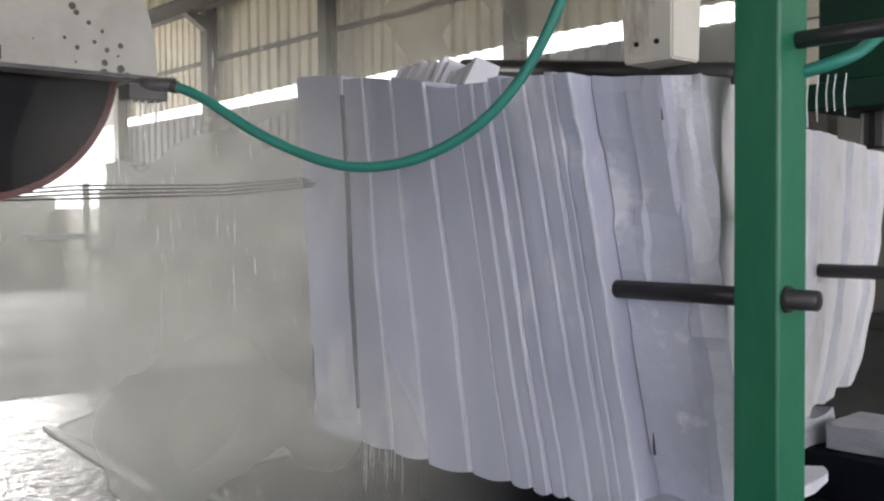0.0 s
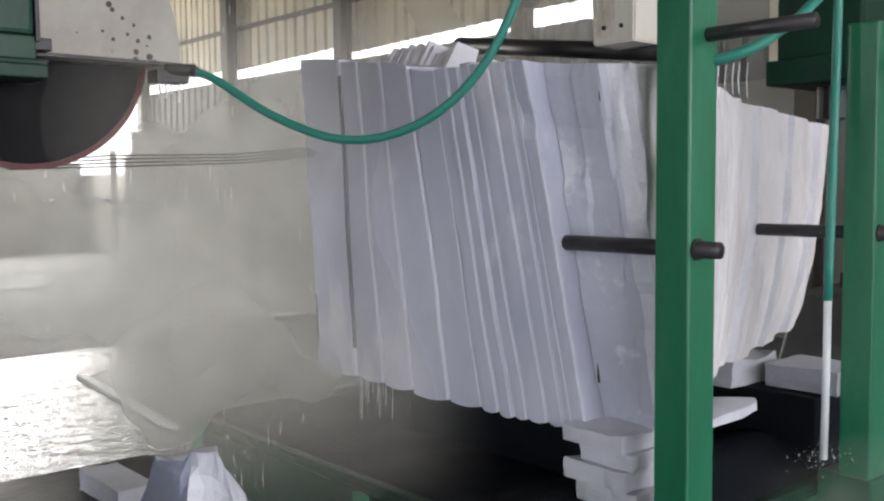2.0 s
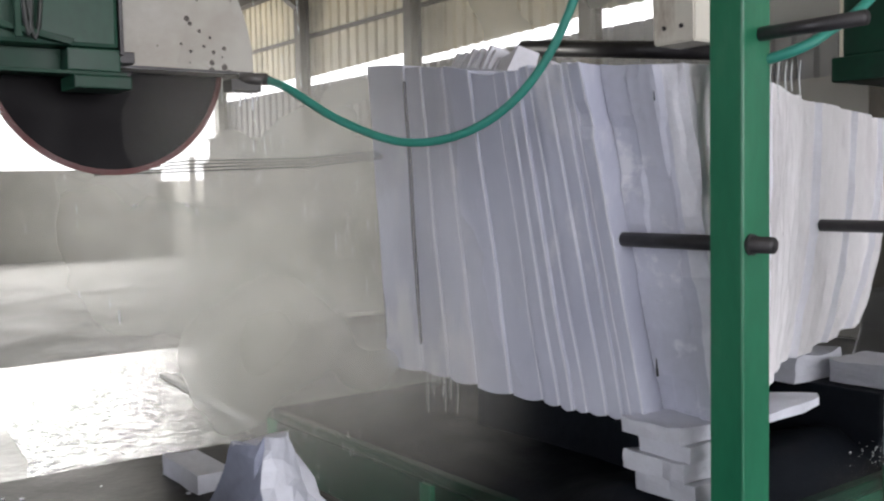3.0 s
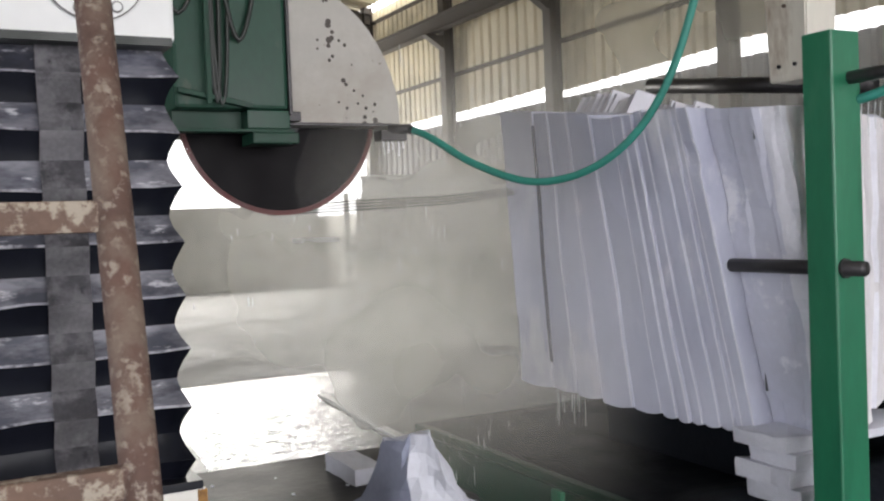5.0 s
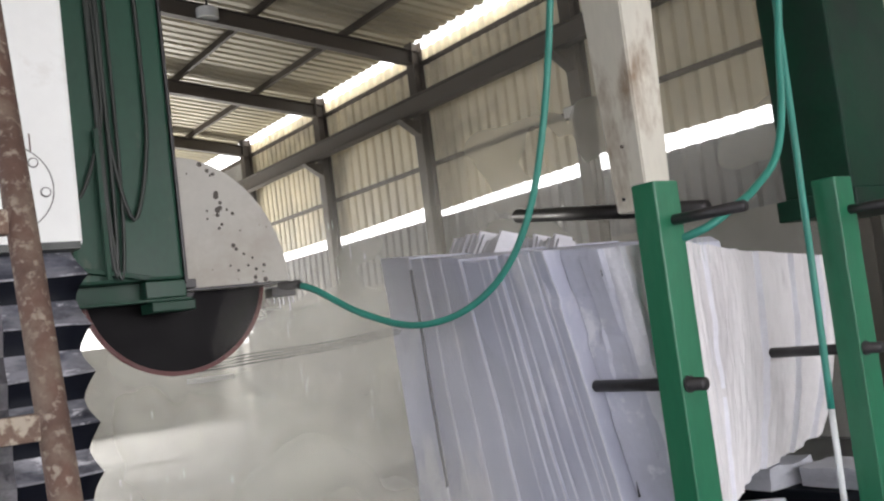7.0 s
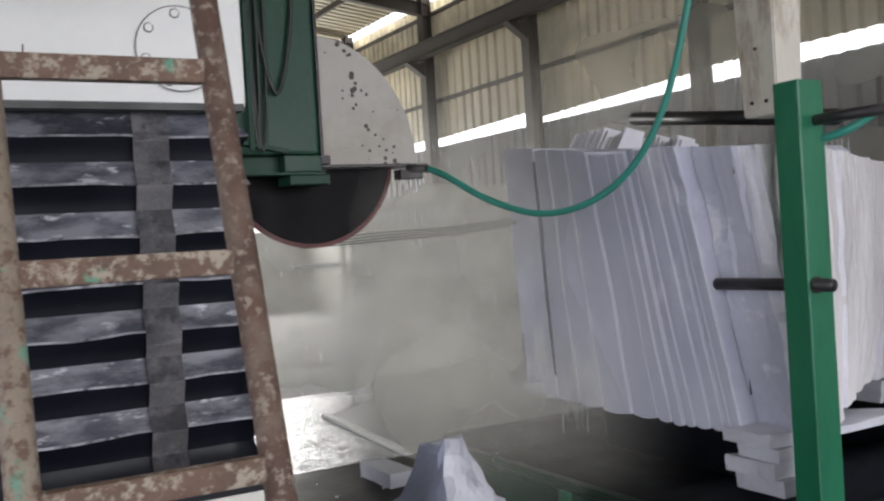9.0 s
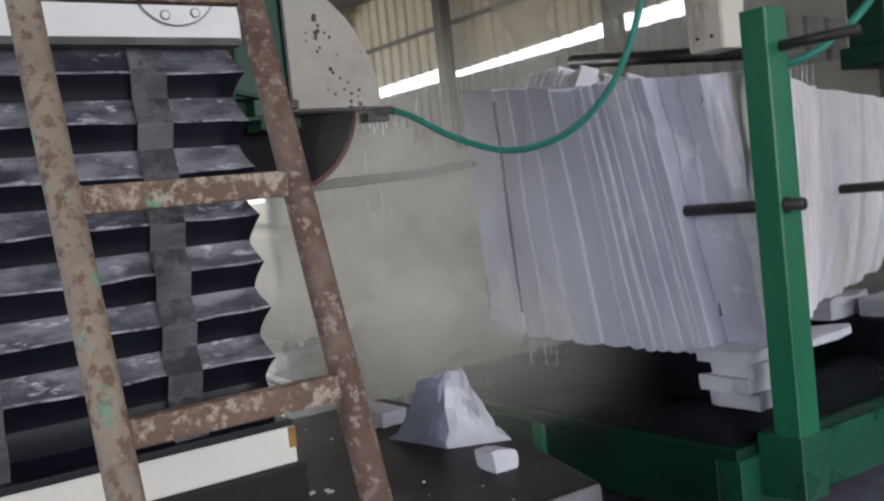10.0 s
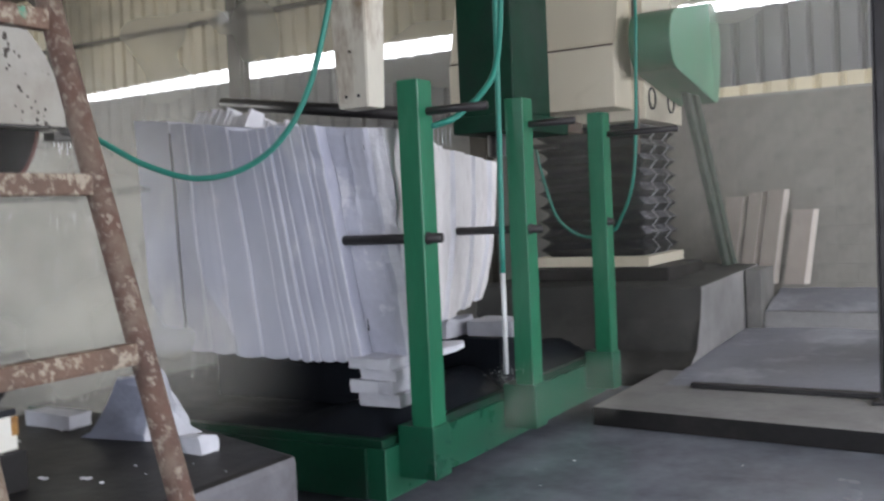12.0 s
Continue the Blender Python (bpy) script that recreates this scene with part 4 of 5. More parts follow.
        face = 1.57 + 0.16 * min(1.0, max(0.0, (x - 2.35) / 0.75)) + 0.15 * min(1.0, max(0.0, (x - 3.0) / 0.6))
        outline.append((x, face + d + 0.004 * rng.random(), "r"))
        x += 0.0165
    outline += [(4.36, 2.06, "b"), (4.32, 2.14, "b"), (3.42, 2.14, "b"), (3.38, 1.918, "b")]

    def side_slant(x, z):
        return 0.22 * max(0.0, x - 3.0) * max(0.0, 1.95 - z) ** 2.4

    def place(p, z):
        x, y, kind = p
        if kind == "f":
            rag = max(0.0, (1.70 - y) / 0.12)
            px = front_x(y, z, 0.125) + 0.010 * (noise.cell(Vector((y * 8 + 0.3 * z, z * 5.5, 0))) - 0.5) + rag * (0.03 + 0.05 * noise.noise(Vector((z * 8, y * 12, 6))))
            return (px, y + cut_slant(y) * (2.1 - z) + rag * 0.02 * noise.noise(Vector((z * 11, y * 5, 1))), z)
        w = max(0.0, min(1.0, (3.0 - x) / 0.66))
        px = x + block_lean(1.6) * (2.1 - z) * w - side_slant(x, z)
        py = y + 0.009 * noise.noise(Vector((x * 8, z * 3, 1))) + 0.010 * noise.noise(Vector((x * 21, z * 9, 3)))
        if x < 2.75:
            py += 0.035 * noise.noise(Vector((x * 7, z * 5, 9)))
        return (px, py, z)

    def foot(p):
        return block_foot(p[0] if p[2] != "f" else 2.4, p[1])

    def head(p):
        return block_head(p[0] if p[2] != "f" else 2.4, p[1])
    me = finish(stack(outline, place, foot, head), "corner_piece", [M_STONE_ROUGH, M_STONE_LIT_SIDE, M_STONE_EDGE])
    n = len(outline)
    for i, p in enumerate(me.polygons):
        if i >= n * levels:
            continue
        k = i % n
        p.material_index = 0 if k < 15 else (2 if k < 22 else 1)
        if k >= 22 and abs(p.normal.x) > 0.55:
            p.material_index = 2
    part("corner_piece", me, None, blk, "uncut marble corner, chipped and hewn in leaning strips")
    for (y, z0, z1, w) in ((1.862, 0.92, 1.03, 0.003), (1.885, 0.86, 0.99, 0.002), (1.69, 1.88, 1.95, 0.0016)):
        x = front_x(y, (z0 + z1) / 2, 0.125)
        part("crack", prism([(y, z0), (y + w, z0 + 0.02 * (z1 - z0) / 0.1), (y + w * 0.6, z1), (y - w * 0.4, z1 - 0.02 * (z1 - z0) / 0.1)], "x", x - 0.012, x + 0.03), M_CABLE, blk, "dark crack")
    # dark strips on the face paint the shade inside open saw kerfs
    for y, za, zb, w in ((2.937, 0.93, 2.06, 0.009), (3.20, 0.92, 1.14, 0.004)):
        r = bmesh.new()
        prev = None
        for k in range(14):
            z = za + k * (zb - za) / 13
            q = w * (0.4 + 0.6 * math.sin(math.pi * (k + 0.3) / 13.6))
            x = front_x(y, z, 0.026) - 0.003
            yy = y + cut_slant(y) * (2.1 - z) + 0.003 * noise.noise(Vector((z * 6, y * 10, 3)))
            cur = [r.verts.new((x, yy - q, z)), r.verts.new((x, yy + q, z)), r.verts.new((x + 0.03, yy, z))]
            if prev:
                for i in range(3):
                    r.faces.new((prev[i], prev[(i + 1) % 3], cur[(i + 1) % 3], cur[i]))
            prev = cur
        part("kerf", r, M_KERF, blk, "dark strip painting the shade in a saw kerf")
    # snapped-off slab stubs along the back of the top
    rng = random.Random(11)
    for grp, (xa, ya, n, lean, up) in enumerate(((2.60, 3.15, 15, 0.10, 0.15), (3.16, 3.15, 11, 0.04, 0.12))):
        for k in range(n):
            y = ya - k * 0.030 - 0.006 * rng.random()
            hgt = up * (0.72 + 0.45 * rng.random()) * (1.0 - 0.25 * k / n)
            s = prism([(xa - 0.06, 1.96), (xa + 0.14, 1.96), (xa + 0.12 + lean, 2.06 + hgt), (xa + lean, 2.085 + hgt)], "y", y - 0.009, y + 0.009)
            part("slab_stub", s, M_STONE_EDGE, blk, "thin broken slab stub standing on the block")


def build_stones():
    # stack under the near corner
    levels = [(0.535, 0.605), (0.607, 0.672), (0.674, 0.735), (0.737, 0.79)]
    for i, (a, c) in enumerate(levels):
        o = [0.0, -0.03, 0.015, -0.04][i]
        b = rough_stone(2.46 + o * 0.5, 2.76, 1.60 + abs(o), 1.865 - o, a, c, 0.013, 4, i)
        solid("marble_offcut", b, M_CHIP, "rough white marble offcut stacked under the block", "stone", group="packing stones")
    b = prism([(2.88, 1.67), (3.20, 1.675), (3.36, 1.71), (3.41, 1.745), (3.33, 1.83), (3.14, 2.06), (2.90, 2.06)], "z", 0.7225, 0.758)
    bmesh.ops.subdivide_edges(b, edges=b.edges[:], cuts=2)
    for v in b.verts:
        v.co += noise.noise_vector(v.co * 19) * 0.008 * (1.0 if v.co.z > 0.73 else 0.2)
    solid("marble_offcut", b, M_CHIP, "pointed white marble offcut wedged under the block", "stone", group="packing stones")
    b = rough_stone(3.78, 4.07, 1.60, 1.92, 0.728, 0.825, 0.012, 4, 9)
    solid("marble_offcut", b, M_CHIP, "flat white marble offcut under the block's far end", "stone", group="packing stones")
    b = rough_stone(3.62, 3.98, 1.98, 2.4, 0.725, 0.84, 0.02, 3, 12)
    solid("marble_offcut", b, M_CHIP, "broken white marble offcut under the block", "stone", group="packing stones")
    # added supports, coloured black to stand for the shade under the block
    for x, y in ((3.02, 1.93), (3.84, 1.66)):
        solid("added_bearer", box(x - 0.12, x + 0.12, y, 3.3, 0.41, 0.722, 0.01), M_MUD_SHADE, "added bearer under the stone block, black as the shade there", "timber", group="bearers")
    # offcuts lying on the near foundation: a lump with a broken flank, its flat sawn face painted as shaded
    base = [(1.00, 2.27), (1.05, 1.93), (1.27, 1.82), (1.36, 2.0), (1.28, 2.24)]
    head = [(1.03, 2.05), (1.06, 1.925), (1.11, 1.87), (1.15, 1.93), (1.10, 2.05)]
    b = bmesh.new()
    rings = []
    for k in range(9):
        t = k / 8
        ring = []
        for e in range(5):
            for q in range(5):
                f = q / 5
                (x0, y0), (x1, y1) = [tuple(u + (v - u) * t ** 0.62 for u, v in zip(base[c], head[c])) for c in (e, (e + 1) % 5)]
                p = Vector((x0 + (x1 - x0) * f, y0 + (y1 - y0) * f, 0.66 + 0.285 * t + (0.03 * (y0 + (y1 - y0) * f < 1.95) - 0.02) * t))
                rough = 0.25 if e == 0 else 1.0
                if k:
                    p += (noise.noise_vector(p * 13) * 0.026 + noise.noise_vector(p * 31) * 0.010) * rough
                ring.append(b.verts.new(p))
        rings.append(ring)
    for A, B in zip(rings, rings[1:]):
        for k in range(25):
            f = b.faces.new((A[k], A[(k + 1) % 25], B[(k + 1) % 25], B[k]))
            f.material_index = 0 if k < 5 else 1
    b.faces.new(rings[0][::-1])
    b.faces.new(rings[-1]).material_index = 1
    solid("marble_lump", b, [M_LUMP_SHADED, M_CHIP], "broken marble lump on the foundation, one flat sawn face painted as shaded", "stone", group="loose stones")
    b = rough_stone(0.955, 1.055, 1.535, 1.635, 0.66, 0.725, 0.020, 3, 21)
    solid("marble_chip", b, M_CHIP, "small white marble chip on the foundation edge", "stone", group="loose stones")
    b = rough_stone(1.08, 1.20, 2.44, 2.74, 0.66, 0.725, 0.010, 3, 23)
    solid("marble_slab_piece", b, M_CHIP, "white marble slab piece lying on the wet foundation", "stone", group="loose stones")
    rng = random.Random(5)
    for k in range(26):
        x, y = rng.uniform(0.45, 1.1), rng.uniform(1.25, 2.9)
        z = 0.66
        if k > 14:
            x, y, z = rng.uniform(0.8, 4.6), rng.uniform(-0.8, 1.3), 0.0
            if y > 1.05 and x < 1.25:
                continue
        r = rng.uniform(0.002, 0.006)
        solid("stone_crumb", rough_stone(x - r, x + r, y - r, y + r, z, z + r, r * 0.3, 1, k), M_CHIP, "tiny white crumb of marble on the wet floor", "stone", group="crumbs")


def build_splashes():
    """Dried white drips of slurry on the foundation by the column."""
    rng = random.Random(77)
    for k in range(6):
        x, y = rng.uniform(0.42, 0.60), rng.uniform(1.55, 1.95)
        n = 9
        b = bmesh.new()
        rad = rng.uniform(0.004, 0.010)
        el = rng.uniform(1.0, 3.2)
        ang = rng.uniform(0, 3.1)
        ring = []
        for i in range(n):
            a = 2 * math.pi * i / n
            q = rad * (0.7 + 0.6 * rng.random())
            u, v = q * math.cos(a) * el, q * math.sin(a)
            ring.append((x + u * math.cos(ang) - v * math.sin(ang), y + u * math.sin(ang) + v * math.cos(ang)))
        solid("slurry_drip", prism(ring, "z", 0.659, 0.665), M_CHIP, "dried white slurry drip on the wet foundation", "drip", "", "slurry drips")


def build_drip_hose():
    hose = thing("drip_hose", "teal hose hanging down beside the block and running water", "hose")
    p = [(3.60, 1.50, 4.75), (3.56, 1.50, 3.2), (3.53, 1.50, 2.0), (3.52, 1.51, 1.16)]
    part("tube", tube(p, 0.017, seg=10, smooth_steps=6), M_HOSE, hose, smooth=True)
    b = tube([(3.52, 1.51, 1.16), (3.50, 1.50, 0.9), (3.49, 1.50, 0.545)], 0.015, seg=8)
    solid("water_stream", b, M_WATER, "pale stream of water falling from the hose end", "water", "stuff", smooth=True)
    hose = thing("feed_hose", "teal hose looping behind the green posts", "hose")
    p = [(2.53, 1.53, 1.985), (2.545, 1.40, 1.985), (2.60, 1.29, 2.02), (2.74, 1.29, 2.08), (2.93, 1.31, 2.16), (3.12, 1.30, 2.33), (3.22, 1.30, 2.7), (3.27, 1.32, 3.4), (3.3, 1.9, 4.3), (3.3, 2.4, 4.76)]
    part("tube", tube(p, 0.017, seg=10, smooth_steps=6), M_HOSE, hose, smooth=True)
    b = None
    rng = random.Random(8)
    for k in range(5):
        y = 1.375 - 0.022 * k + 0.006 * rng.random()
        l = 0.08 + 0.05 * rng.random()
        b = tube([(2.555 + 0.006 * k, y, 1.975), (2.556 + 0.006 * k, y + 0.006, 1.975 - l * 0.5), (2.556 + 0.006 * k, y + 0.003, 1.975 - l)], 0.0017, seg=5, bm=b)
    solid("water_dribble", b, M_WATER, "thin strings of water dribbling from the feed hose", "water", "stuff")
    rng = random.Random(19)
    b = None
    for k in range(12):
        y = rng.uniform(2.80, 3.10)
        x = 2.36 + 0.08 * rng.random()
        z = block_foot(2.4, y) - 0.004
        l = rng.uniform(0.05, 0.20)
        b = tube([(x, y, z), (x + 0.003, y + 0.002, z - l * 0.5), (x, y + 0.004, z - l)], rng.uniform(0.001, 0.0018), seg=5, bm=b)
    solid("block_drips", b, M_WATER, "strings of water dripping off the block's lower edge", "water", "stuff")
    hose = thing("loop_hose", "thin green hose hanging in a loop before the far column", "hose")
    p = [(6.0, 2.40, 2.06), (6.0, 2.36, 1.86), (6.0, 2.24, 1.48), (6.0, 2.08, 1.32), (6.0, 1.91, 1.27), (6.0, 1.75, 1.31), (6.0, 1.66, 1.40), (6.0, 1.52, 1.80), (6.0, 1.47, 2.75), (6.0, 1.46, 3.3), (6.02, 1.5, 4.75)]
    part("tube", tube(p, 0.014, seg=8, smooth_steps=6), M_HOSE, hose, smooth=True)
    part("hook", box(5.96, 6.04, 2.20, 2.46, 2.05, 2.09), M_DARKSTEEL, hose)


# ---------------------------------------------------------------- far machine column and right-hand end
def build_far_side():
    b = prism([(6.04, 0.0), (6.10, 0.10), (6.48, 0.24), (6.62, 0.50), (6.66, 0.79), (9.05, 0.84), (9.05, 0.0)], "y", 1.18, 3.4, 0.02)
    me = finish(b, "foundation_far", [mat("damp_shaded_concrete", (0.05, 0.05, 0.05), 0.7, 0.3, 2, 25, 0.5, stain=(0.09, 0.088, 0.085), stain_scale=1.3, stain_lo=0.48, stain_hi=0.72, dist=0.01, spec=0.2), M_PALECON])
    # front faces slurry-grey; the rest damp, with shade painted into the dark tone
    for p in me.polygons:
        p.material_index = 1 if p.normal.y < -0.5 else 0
    tagged(new("foundation_far", me), "concrete foundation, one side wet and painted dark with shade, the other slurry-grey", "foundation", "", "structure")
    b = prism([(7.1, 1.6), (8.3, 1.6), (8.3, 3.2), (7.0, 3.2)], "z", 0.8, 0.93, 0.02)
    solid("pedestal_far", b, M_WETCON, "stepped concrete pedestal under the far column", "pedestal", "structure")
    col = thing("far_machine_column", "far machine column sheathed in black bellows with whitened straps", "machine column")
    part("base_frame", box(7.24, 8.38, 1.83, 3.02, 0.93, 1.03, 0.008), M_CREAM, col, "cream base frame")
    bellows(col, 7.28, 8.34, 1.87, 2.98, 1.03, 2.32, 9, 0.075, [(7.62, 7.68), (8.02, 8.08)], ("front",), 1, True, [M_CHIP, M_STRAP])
    car = thing("far_carriage", "cream-painted carriage casing above the far column", "carriage")
    b = prism([(6.8, 2.44), (7.26, 2.44), (7.26, 4.5), (7.20, 4.5), (6.86, 3.06), (6.8, 3.0)], "y", 1.95, 3.7, 0.015)
    part("casing", b, M_CREAM, car)
    part("seam", box(6.795, 6.83, 1.96, 3.69, 3.005, 3.02), M_BROWN, car)
    part("support", box(7.3, 8.3, 3.0, 3.5, 2.5, 4.6, 0.01), M_CREAM, car)
    part("side_plate", box(7.262, 8.45, 1.82, 3.0, 2.34, 4.6, 0.01), M_CREAM, car)
    for x in (7.45, 8.05):
        ring = [(x + 0.10 * math.cos(q), 1.815, 2.55 + 0.10 * math.sin(q)) for q in (2 * math.pi * j / 20 for j in range(21))]
        part("ring_cover", tube(ring, 0.012, seg=6), M_DARKSTEEL, car)
    # pear-shaped belt cover
    out = []
    for i in range(13):
        a = math.radians(90 + i * 180 / 12)
        out.append((7.05 + 0.25 * math.cos(a), 3.02 + 0.28 * math.sin(a)))
    out += [(8.30, 2.53), (8.42, 2.55)]
    for i in range(9):
        a = math.radians(-40 + i * 130 / 8)
        out.append((8.25 + 0.32 * math.cos(a), 3.12 + 0.42 * math.sin(a)))
    me = finish(prism(out, "y", 1.42, 1.815, 0.02), "belt_cover", [M_COVER_LIT, M_COVER_SHADED])
    # lit front and shaded sides are two tones of the one green
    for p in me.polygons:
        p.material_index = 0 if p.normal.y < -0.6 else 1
    part("belt_cover", me, None, car, "green pear-shaped belt cover, its lit face painted paler than the sides")
    part("motor_stay", tube([(6.95, 1.80, 4.5), (6.95, 1.80, 2.0)], 0.02), M_BROWN, car)
    head = thing("second_stone_saw", "dark green upright body of a second stone saw", "stone saw")
    part("body", box(4.70, 5.35, 1.96, 2.42, 2.25, 4.9, 0.015), M_GREEN_DIRTY_SHADE, head)
    part("foot", box(4.66, 5.6, 1.92, 2.46, 2.12, 2.25, 0.01), M_GREEN_DIRTY_SHADE, head)
    part("spindle", tube([(5.0, 2.25, 2.14), (5.0, 2.25, 1.95)], 0.09, seg=18), M_DARKSTEEL, head)
    part("brace", box(5.4, 6.6, 2.2, 2.3, 2.2, 2.3, 0.005), M_BROWN, head)
    # plank leaning beside the column
    for k in range(2):
        solid("steel_rail", prism([(7.20 + 0.28 * k, 2.55), (7.34 + 0.28 * k, 2.55), (8.62 + 0.27 * k, 0.845), (8.46 + 0.27 * k, 0.845)], "y", 1.40, 1.46, 0.005), mat("dusty_green_paint", (0.06, 0.085, 0.068), 0.7, 0.3, 4, 40, 0.2, stain=(0.13, 0.13, 0.12), stain_scale=5, stain_lo=0.5, stain_hi=0.7), "long dark green rail leaning against the far column", "rail", group="leaning rails")
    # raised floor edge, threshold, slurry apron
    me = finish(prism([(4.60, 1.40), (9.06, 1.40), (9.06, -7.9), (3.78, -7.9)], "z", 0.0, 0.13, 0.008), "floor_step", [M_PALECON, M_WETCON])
    # the riser takes the dark concrete, which paints its shade
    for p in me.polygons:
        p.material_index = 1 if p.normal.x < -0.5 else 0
    tagged(new("floor_step", me), "raised concrete floor slab, its riser darkened as shade", "floor", "", "structure")
    def apron(x, y):
        t = max(0.0, min(1.0, (x - 5.5) / 3.0))
        return 0.138 + 0.11 * t + 0.018 * noise.noise(Vector((x * 1.3, y * 1.3, 0))) + 0.006 * noise.noise(Vector((x * 5, y * 5, 3)))
    solid("slurry_apron", grid_sheet(5.52, 9.05, -3.0, 1.17, 40, 50, apron), M_SLURRY, "pale stone slurry heaped towards the wall", "slurry", "stuff", smooth=True)
    ledge = thing("slurry_ledge", "low concrete ledge caked with pale slurry along the wall", "ledge", kind="structure")
    part("kerb_block", box(8.25, 9.055, -3.2, 1.0, 0.13, 0.40, 0.02), M_PALECON, ledge)
    part("slurry_cap", grid_sheet(8.255, 9.055, -3.15, 0.98, 10, 44, lambda x, y: 0.405 + 0.16 * max(0.0, (x - 8.3) / 0.75) ** 0.8 + 0.02 * noise.noise(Vector((x * 3, y * 3, 8)))), M_SLURRY, ledge, "pale caked slurry", True)
    solid("threshold", prism([(5.45, 0.95), (5.53, 0.95), (5.42, -2.5), (5.32, -2.5)], "z", 0.133, 0.17, 0.006), M_DARKSTEEL, "dark steel strip set across the floor", "strip")
    # slabs against the wall
    for k, (ya, yb, h) in enumerate(((1.50, 1.27, 1.56), (1.25, 1.06, 1.60), (1.05, 0.83, 1.62), (0.80, 0.54, 1.40))):
        xf = 8.93 - 0.03 * k
        plan = [(xf, ya), (xf, yb + 0.055), (xf + 0.05, yb + 0.005), (xf + 0.08, ya)]
        b = prism(plan, "z", 0.62, h, 0.003)
        for v in b.verts:
            v.co.y -= 0.14 * (v.co.z - h)
            v.co.x -= 0.04 * (h - v.co.z)
        me = finish(b, "stone_slab", [M_TAN, M_TAN_LIT])
        # right edges paler: the light on them is put into the stone colour
        for p in me.polygons:
            p.material_index = 1 if p.normal.y < -0.5 and abs(p.normal.z) < 0.3 else 0
        tagged(new("stone_slab", me), "upright tan stone slab leaning at the wall", "stone slab", "slabs at the wall")
    solid("dark_sill", box(8.2, 8.8, 1.005, 1.16, 0.13, 0.82, 0.01), M_CONCRETE, "dark concrete sill block", "block")
    pst = thing("steel_post", "dark brown steel joist post standing on the raised floor", "post")
    top = roof_z(5.34) + 0.15
    for y in (-0.555, -0.397):
        part("flange", box(5.265, 5.415, y, y + 0.012, 0.133, top), M_DARKSTEEL, pst)
    part("web", box(5.334, 5.346, -0.5425, -0.3975, 0.133, top), M_DARKSTEEL, pst)
    drum = thing("plastic_drum", "pale blue-grey plastic drum standing on the raised floor", "drum")
    part("shell", tube([(6.6, -0.82, 0.30), (6.6, -0.82, 0.33), (6.6, -0.82, 0.95)], 0.26, seg=24), mat("pale_blue_plastic", (0.46, 0.52, 0.55), 0.5, 0.08, 3, 30, 0.05, stain=(0.34, 0.36, 0.36), stain_scale=3, stain_lo=0.5, stain_hi=0.75), drum, smooth=True)
    part("lid", tube([(6.6, -0.82, 0.95), (6.6, -0.82, 1.0)], 0.27, seg=24), M_CREAM, drum)
    part("foot_plate", box(5.2, 5.48, -0.60, -0.34, 0.133, 0.150), M_DARKSTEEL, pst)


def build_wall_lamp():
    lamp = thing("floodlight", "small grey floodlight fixed to a hall column", "lamp")
    part("housing", box(WALL_X - 0.40, WALL_X - 0.26, 8.28, 8.52, 4.34, 4.52, 0.02), M_CONCRETE, lamp)
    part("bracket", box(WALL_X - 0.27, WALL_X - 0.215, 8.36, 8.44, 4.40, 4.58, 0.004), M_DARKSTEEL, lamp)
    part("glass", box(WALL_X - 0.408, WALL_X - 0.40, 8.30, 8.50, 4.36, 4.50), M_WHITE, lamp)
    fan = thing("roof_lamp", "round high-bay lamp under the roof", "lamp")
    part("shade", tube([(5.2, 12.3, 6.80), (5.2, 12.3, 6.95)], 0.17, seg=20), M_WHITE, fan)
    part("hanger", tube([(5.2, 12.3, 6.95), (5.2, 12.3, 7.1)], 0.02), M_DARKSTEEL, fan)


# ---------------------------------------------------------------- water and mist
def build_spray():
    b = bmesh.new()
    for k in range(4):
        z0 = 1.682 + 0.006 * k
        y = 3.08 + 0.03 * k
        b = tube([(1.0, y, z0), (1.4, y + 0.02, z0 + 0.008 * k + 0.012), (1.9, y + 0.03, 1.71 + 0.012 * k), (2.25 + 0.05 * k, y + 0.04, 1.745 + 0.014 * k)], 0.0028, seg=5, bm=b)
    solid("spray_jet", b, M_CABLE, "thin dark jets of slurry water thrown from the blade", "spray", "stuff")


def drop_cluster(seed, n, x0, x1, y0, y1, h, long=4.5, thin=1.0):
    rng = random.Random(seed)
    b = bmesh.new()
    for k in range(n):
        x, y, z = rng.uniform(x0, x1), rng.uniform(y0, y1), rng.uniform(0, h)
        r = rng.uniform(0.0022, 0.0048) * thin
        l = rng.uniform(1.0, long)
        c = bmesh.new()
        bmesh.ops.create_icosphere(c, subdivisions=1, radius=r)
        for v in c.verts:
            v.co = Vector((v.co.x + x, v.co.y + y, v.co.z * l + z))
        b = join(b, c)
    return solid("water_drops", b, M_WATER, "glinting drops of water falling through the mist", "water", "stuff", smooth=True)


def mist_sheet(at, w, h, turn, density, scale, seed):
    """A softly bulging layer of spray."""
    b = bmesh.new()
    n = 16
    g = [[b.verts.new((w * (i / n - 0.5), 0.12 * noise.noise(Vector((i * 0.3, j * 0.3, seed))) + 0.1 * math.sin(i * 0.5 + seed), h * (j / n - 0.5))) for j in range(n + 1)] for i in range(n + 1)]
    for i in range(n):
        for j in range(n):
            b.faces.new((g[i][j], g[i + 1][j], g[i + 1][j + 1], g[i][j + 1]))
    ob = solid("mist", b, mist_mat("spray_mist", density, scale), "pale sheet of hanging spray mist and added haze", "mist", "stuff", smooth=True)
    ob.matrix_world = pose(*at, 0, 0, turn)
    return ob


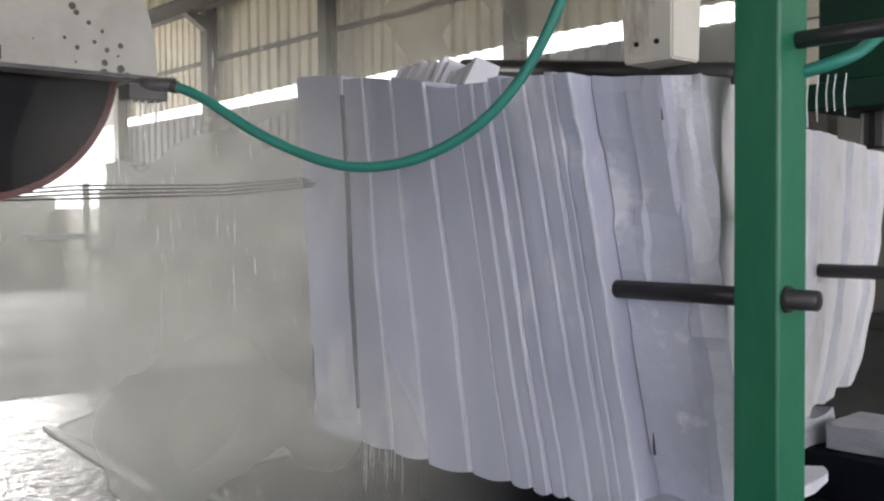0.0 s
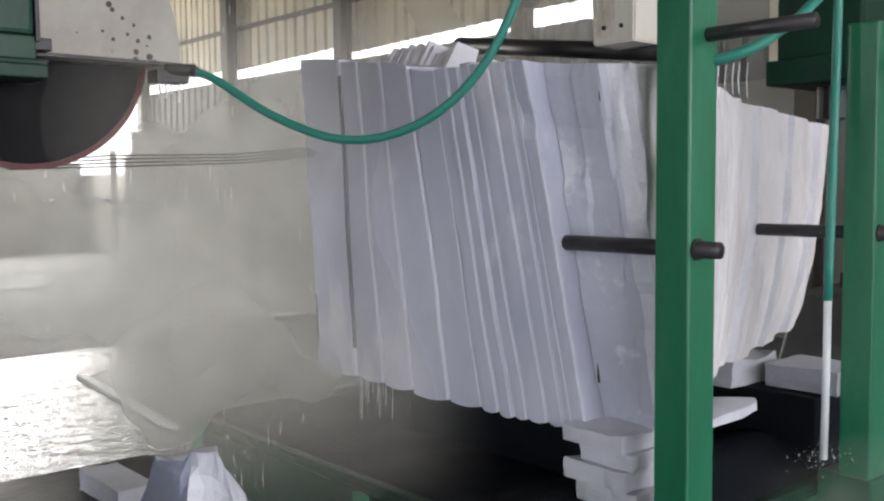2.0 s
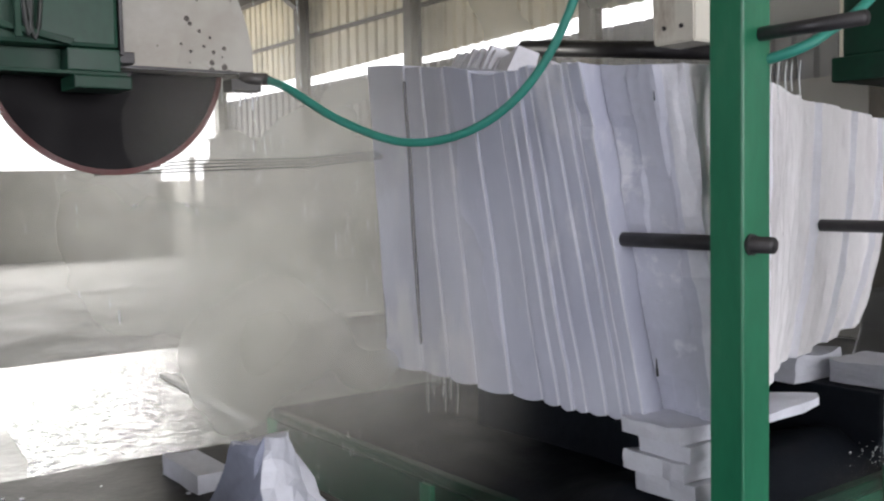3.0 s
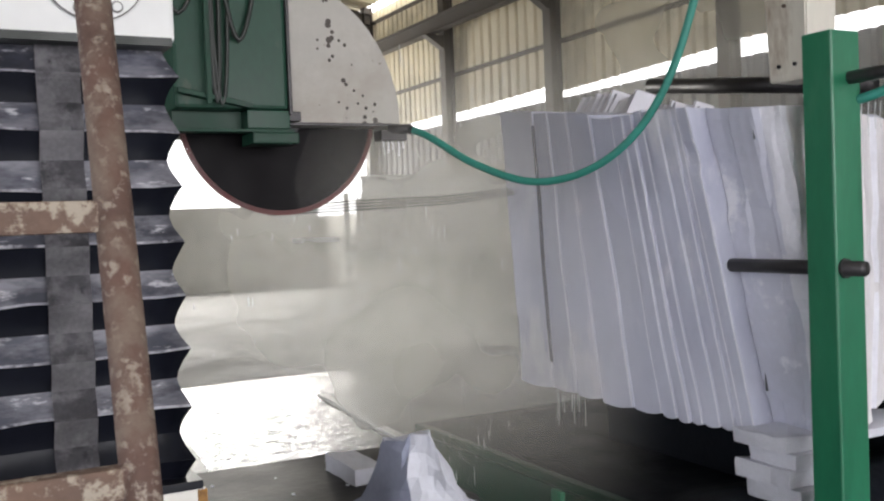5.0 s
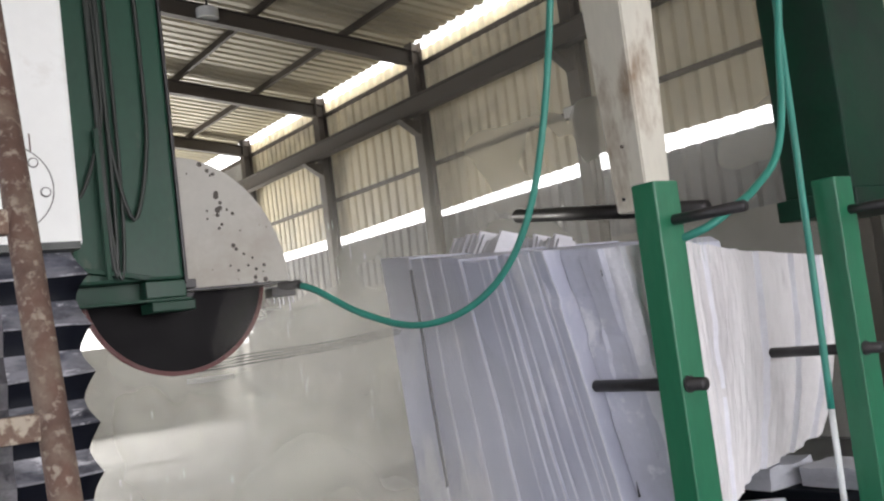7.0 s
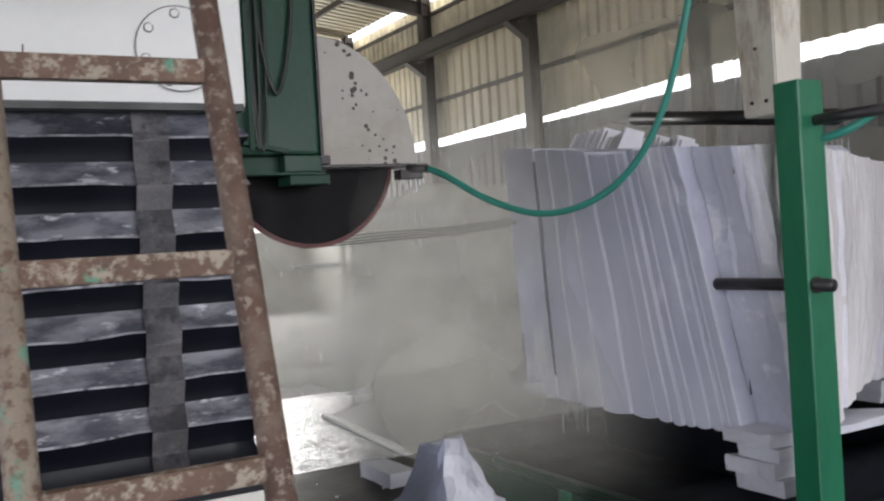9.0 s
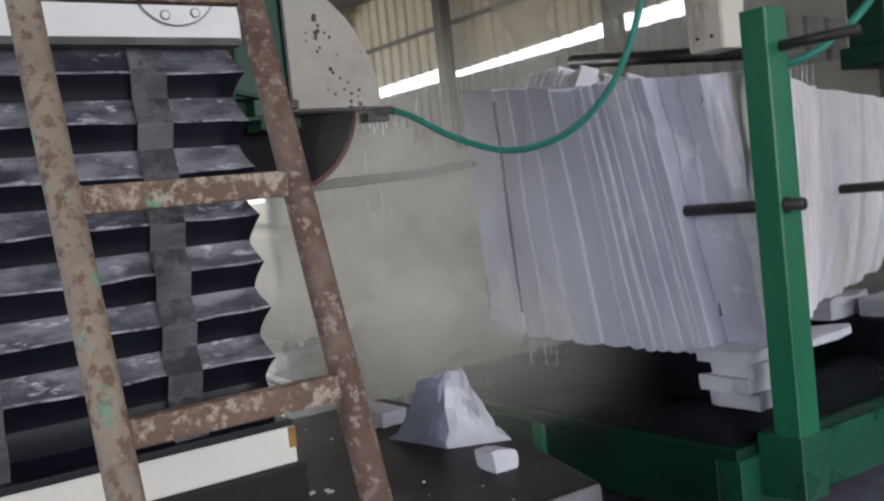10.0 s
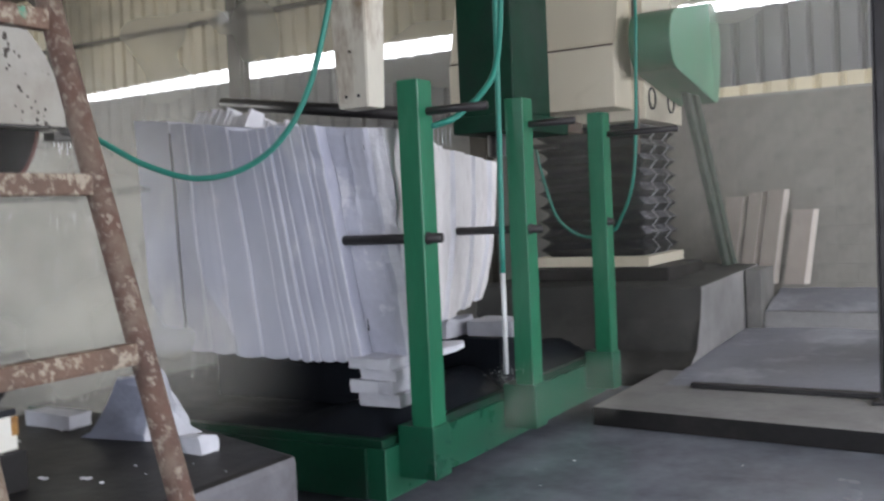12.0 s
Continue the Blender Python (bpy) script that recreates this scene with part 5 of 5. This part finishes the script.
build_background_left()
build_foundation_near()
build_near_column()
build_ladder()
BLADE = build_blade(build_saw_head())
build_hose_main()
build_bridge()
build_trolley()
build_block()
build_stones()
build_splashes()
build_drip_hose()
build_far_side()
build_wall_lamp()
build_spray()
DROPS = [drop_cluster(31 + k, 36, 0.9, 2.3, 3.1, 4.6, 1.2) for k in range(3)]
SPLASH = drop_cluster(91, 60, 3.34, 3.64, 1.40, 1.60, 0.10, 2.5, 0.5)
SPLASH.location = (0, 0, 0.50)
DROPS += [drop_cluster(71 + k, 46, 1.60, 2.30, 3.15, 3.70, 1.4, 24.0, 0.62) for k in range(3)]
MIST = [
    ((2.5, 5.1, 1.40), 4.8, 2.5, -38, 0.66, 1.0),
    ((4.8, 8.4, 2.00), 9.8, 3.8, -38, 0.64, 0.45),
    ((1.80, 3.02, 1.25), 2.1, 2.3, -42, 0.50, 1.2),
    ((1.72, 2.75, 1.30), 1.9, 2.2, -42, 0.36, 1.1),
    ((3.6, 1.25, 0.46), 1.5, 0.5, -20, 0.20, 2.5),
    # last two sheets: added haze that lifts the darks and imitates bloom at gaps
    ((6.3, 1.4, 3.0), 10.0, 6.0, 120, 0.18, 0.4),
    ((8.42, 5.0, 3.85), 20.0, 3.4, 90, 0.50, 0.3),
]
MISTS = [mist_sheet(a, w, h, turn, d, s, i) for i, (a, w, h, turn, d, s) in enumerate(MIST)]


def motions():
    # the blade turns steadily about its arbor
    walk(BLADE, [(k / 10, pose(1.06, 3.06, 2.11, 0, 60 * k, 0)) for k in range(121)])
    # drops fall again and again
    for i, ob in enumerate(DROPS):
        rows, t, top = [], 0.0, 1.5
        per = 0.6
        ph = i * 0.2
        rows.append((0.0, pose(0, 0, top - 1.7 * ((per - ph) % per) / per)))
        t = ph if ph > 0 else per
        while t < 11.9:
            rows.append((t, pose(0, 0, top - 1.7)))
            rows.append((t + 1 / 30, pose(0, 0, top)))
            t += per
        rows.append((12.0, pose(0, 0, top - 1.7 * (12.0 - (t - per)) / per)))
        walk(ob, rows)
    # the mist drifts slowly
    for i, ob in enumerate(MISTS):
        (x, y, z), w, h, turn, d, s = MIST[i]
        walk(ob, [(t, pose(x + 0.10 * math.sin(t * 0.5 + i), y, z + 0.05 * math.sin(t * 0.7 + 2 * i), 0, 0, turn + 2 * math.sin(t * 0.4 + i))) for t in (0, 2, 4, 6, 8, 10, 12)])


motions()
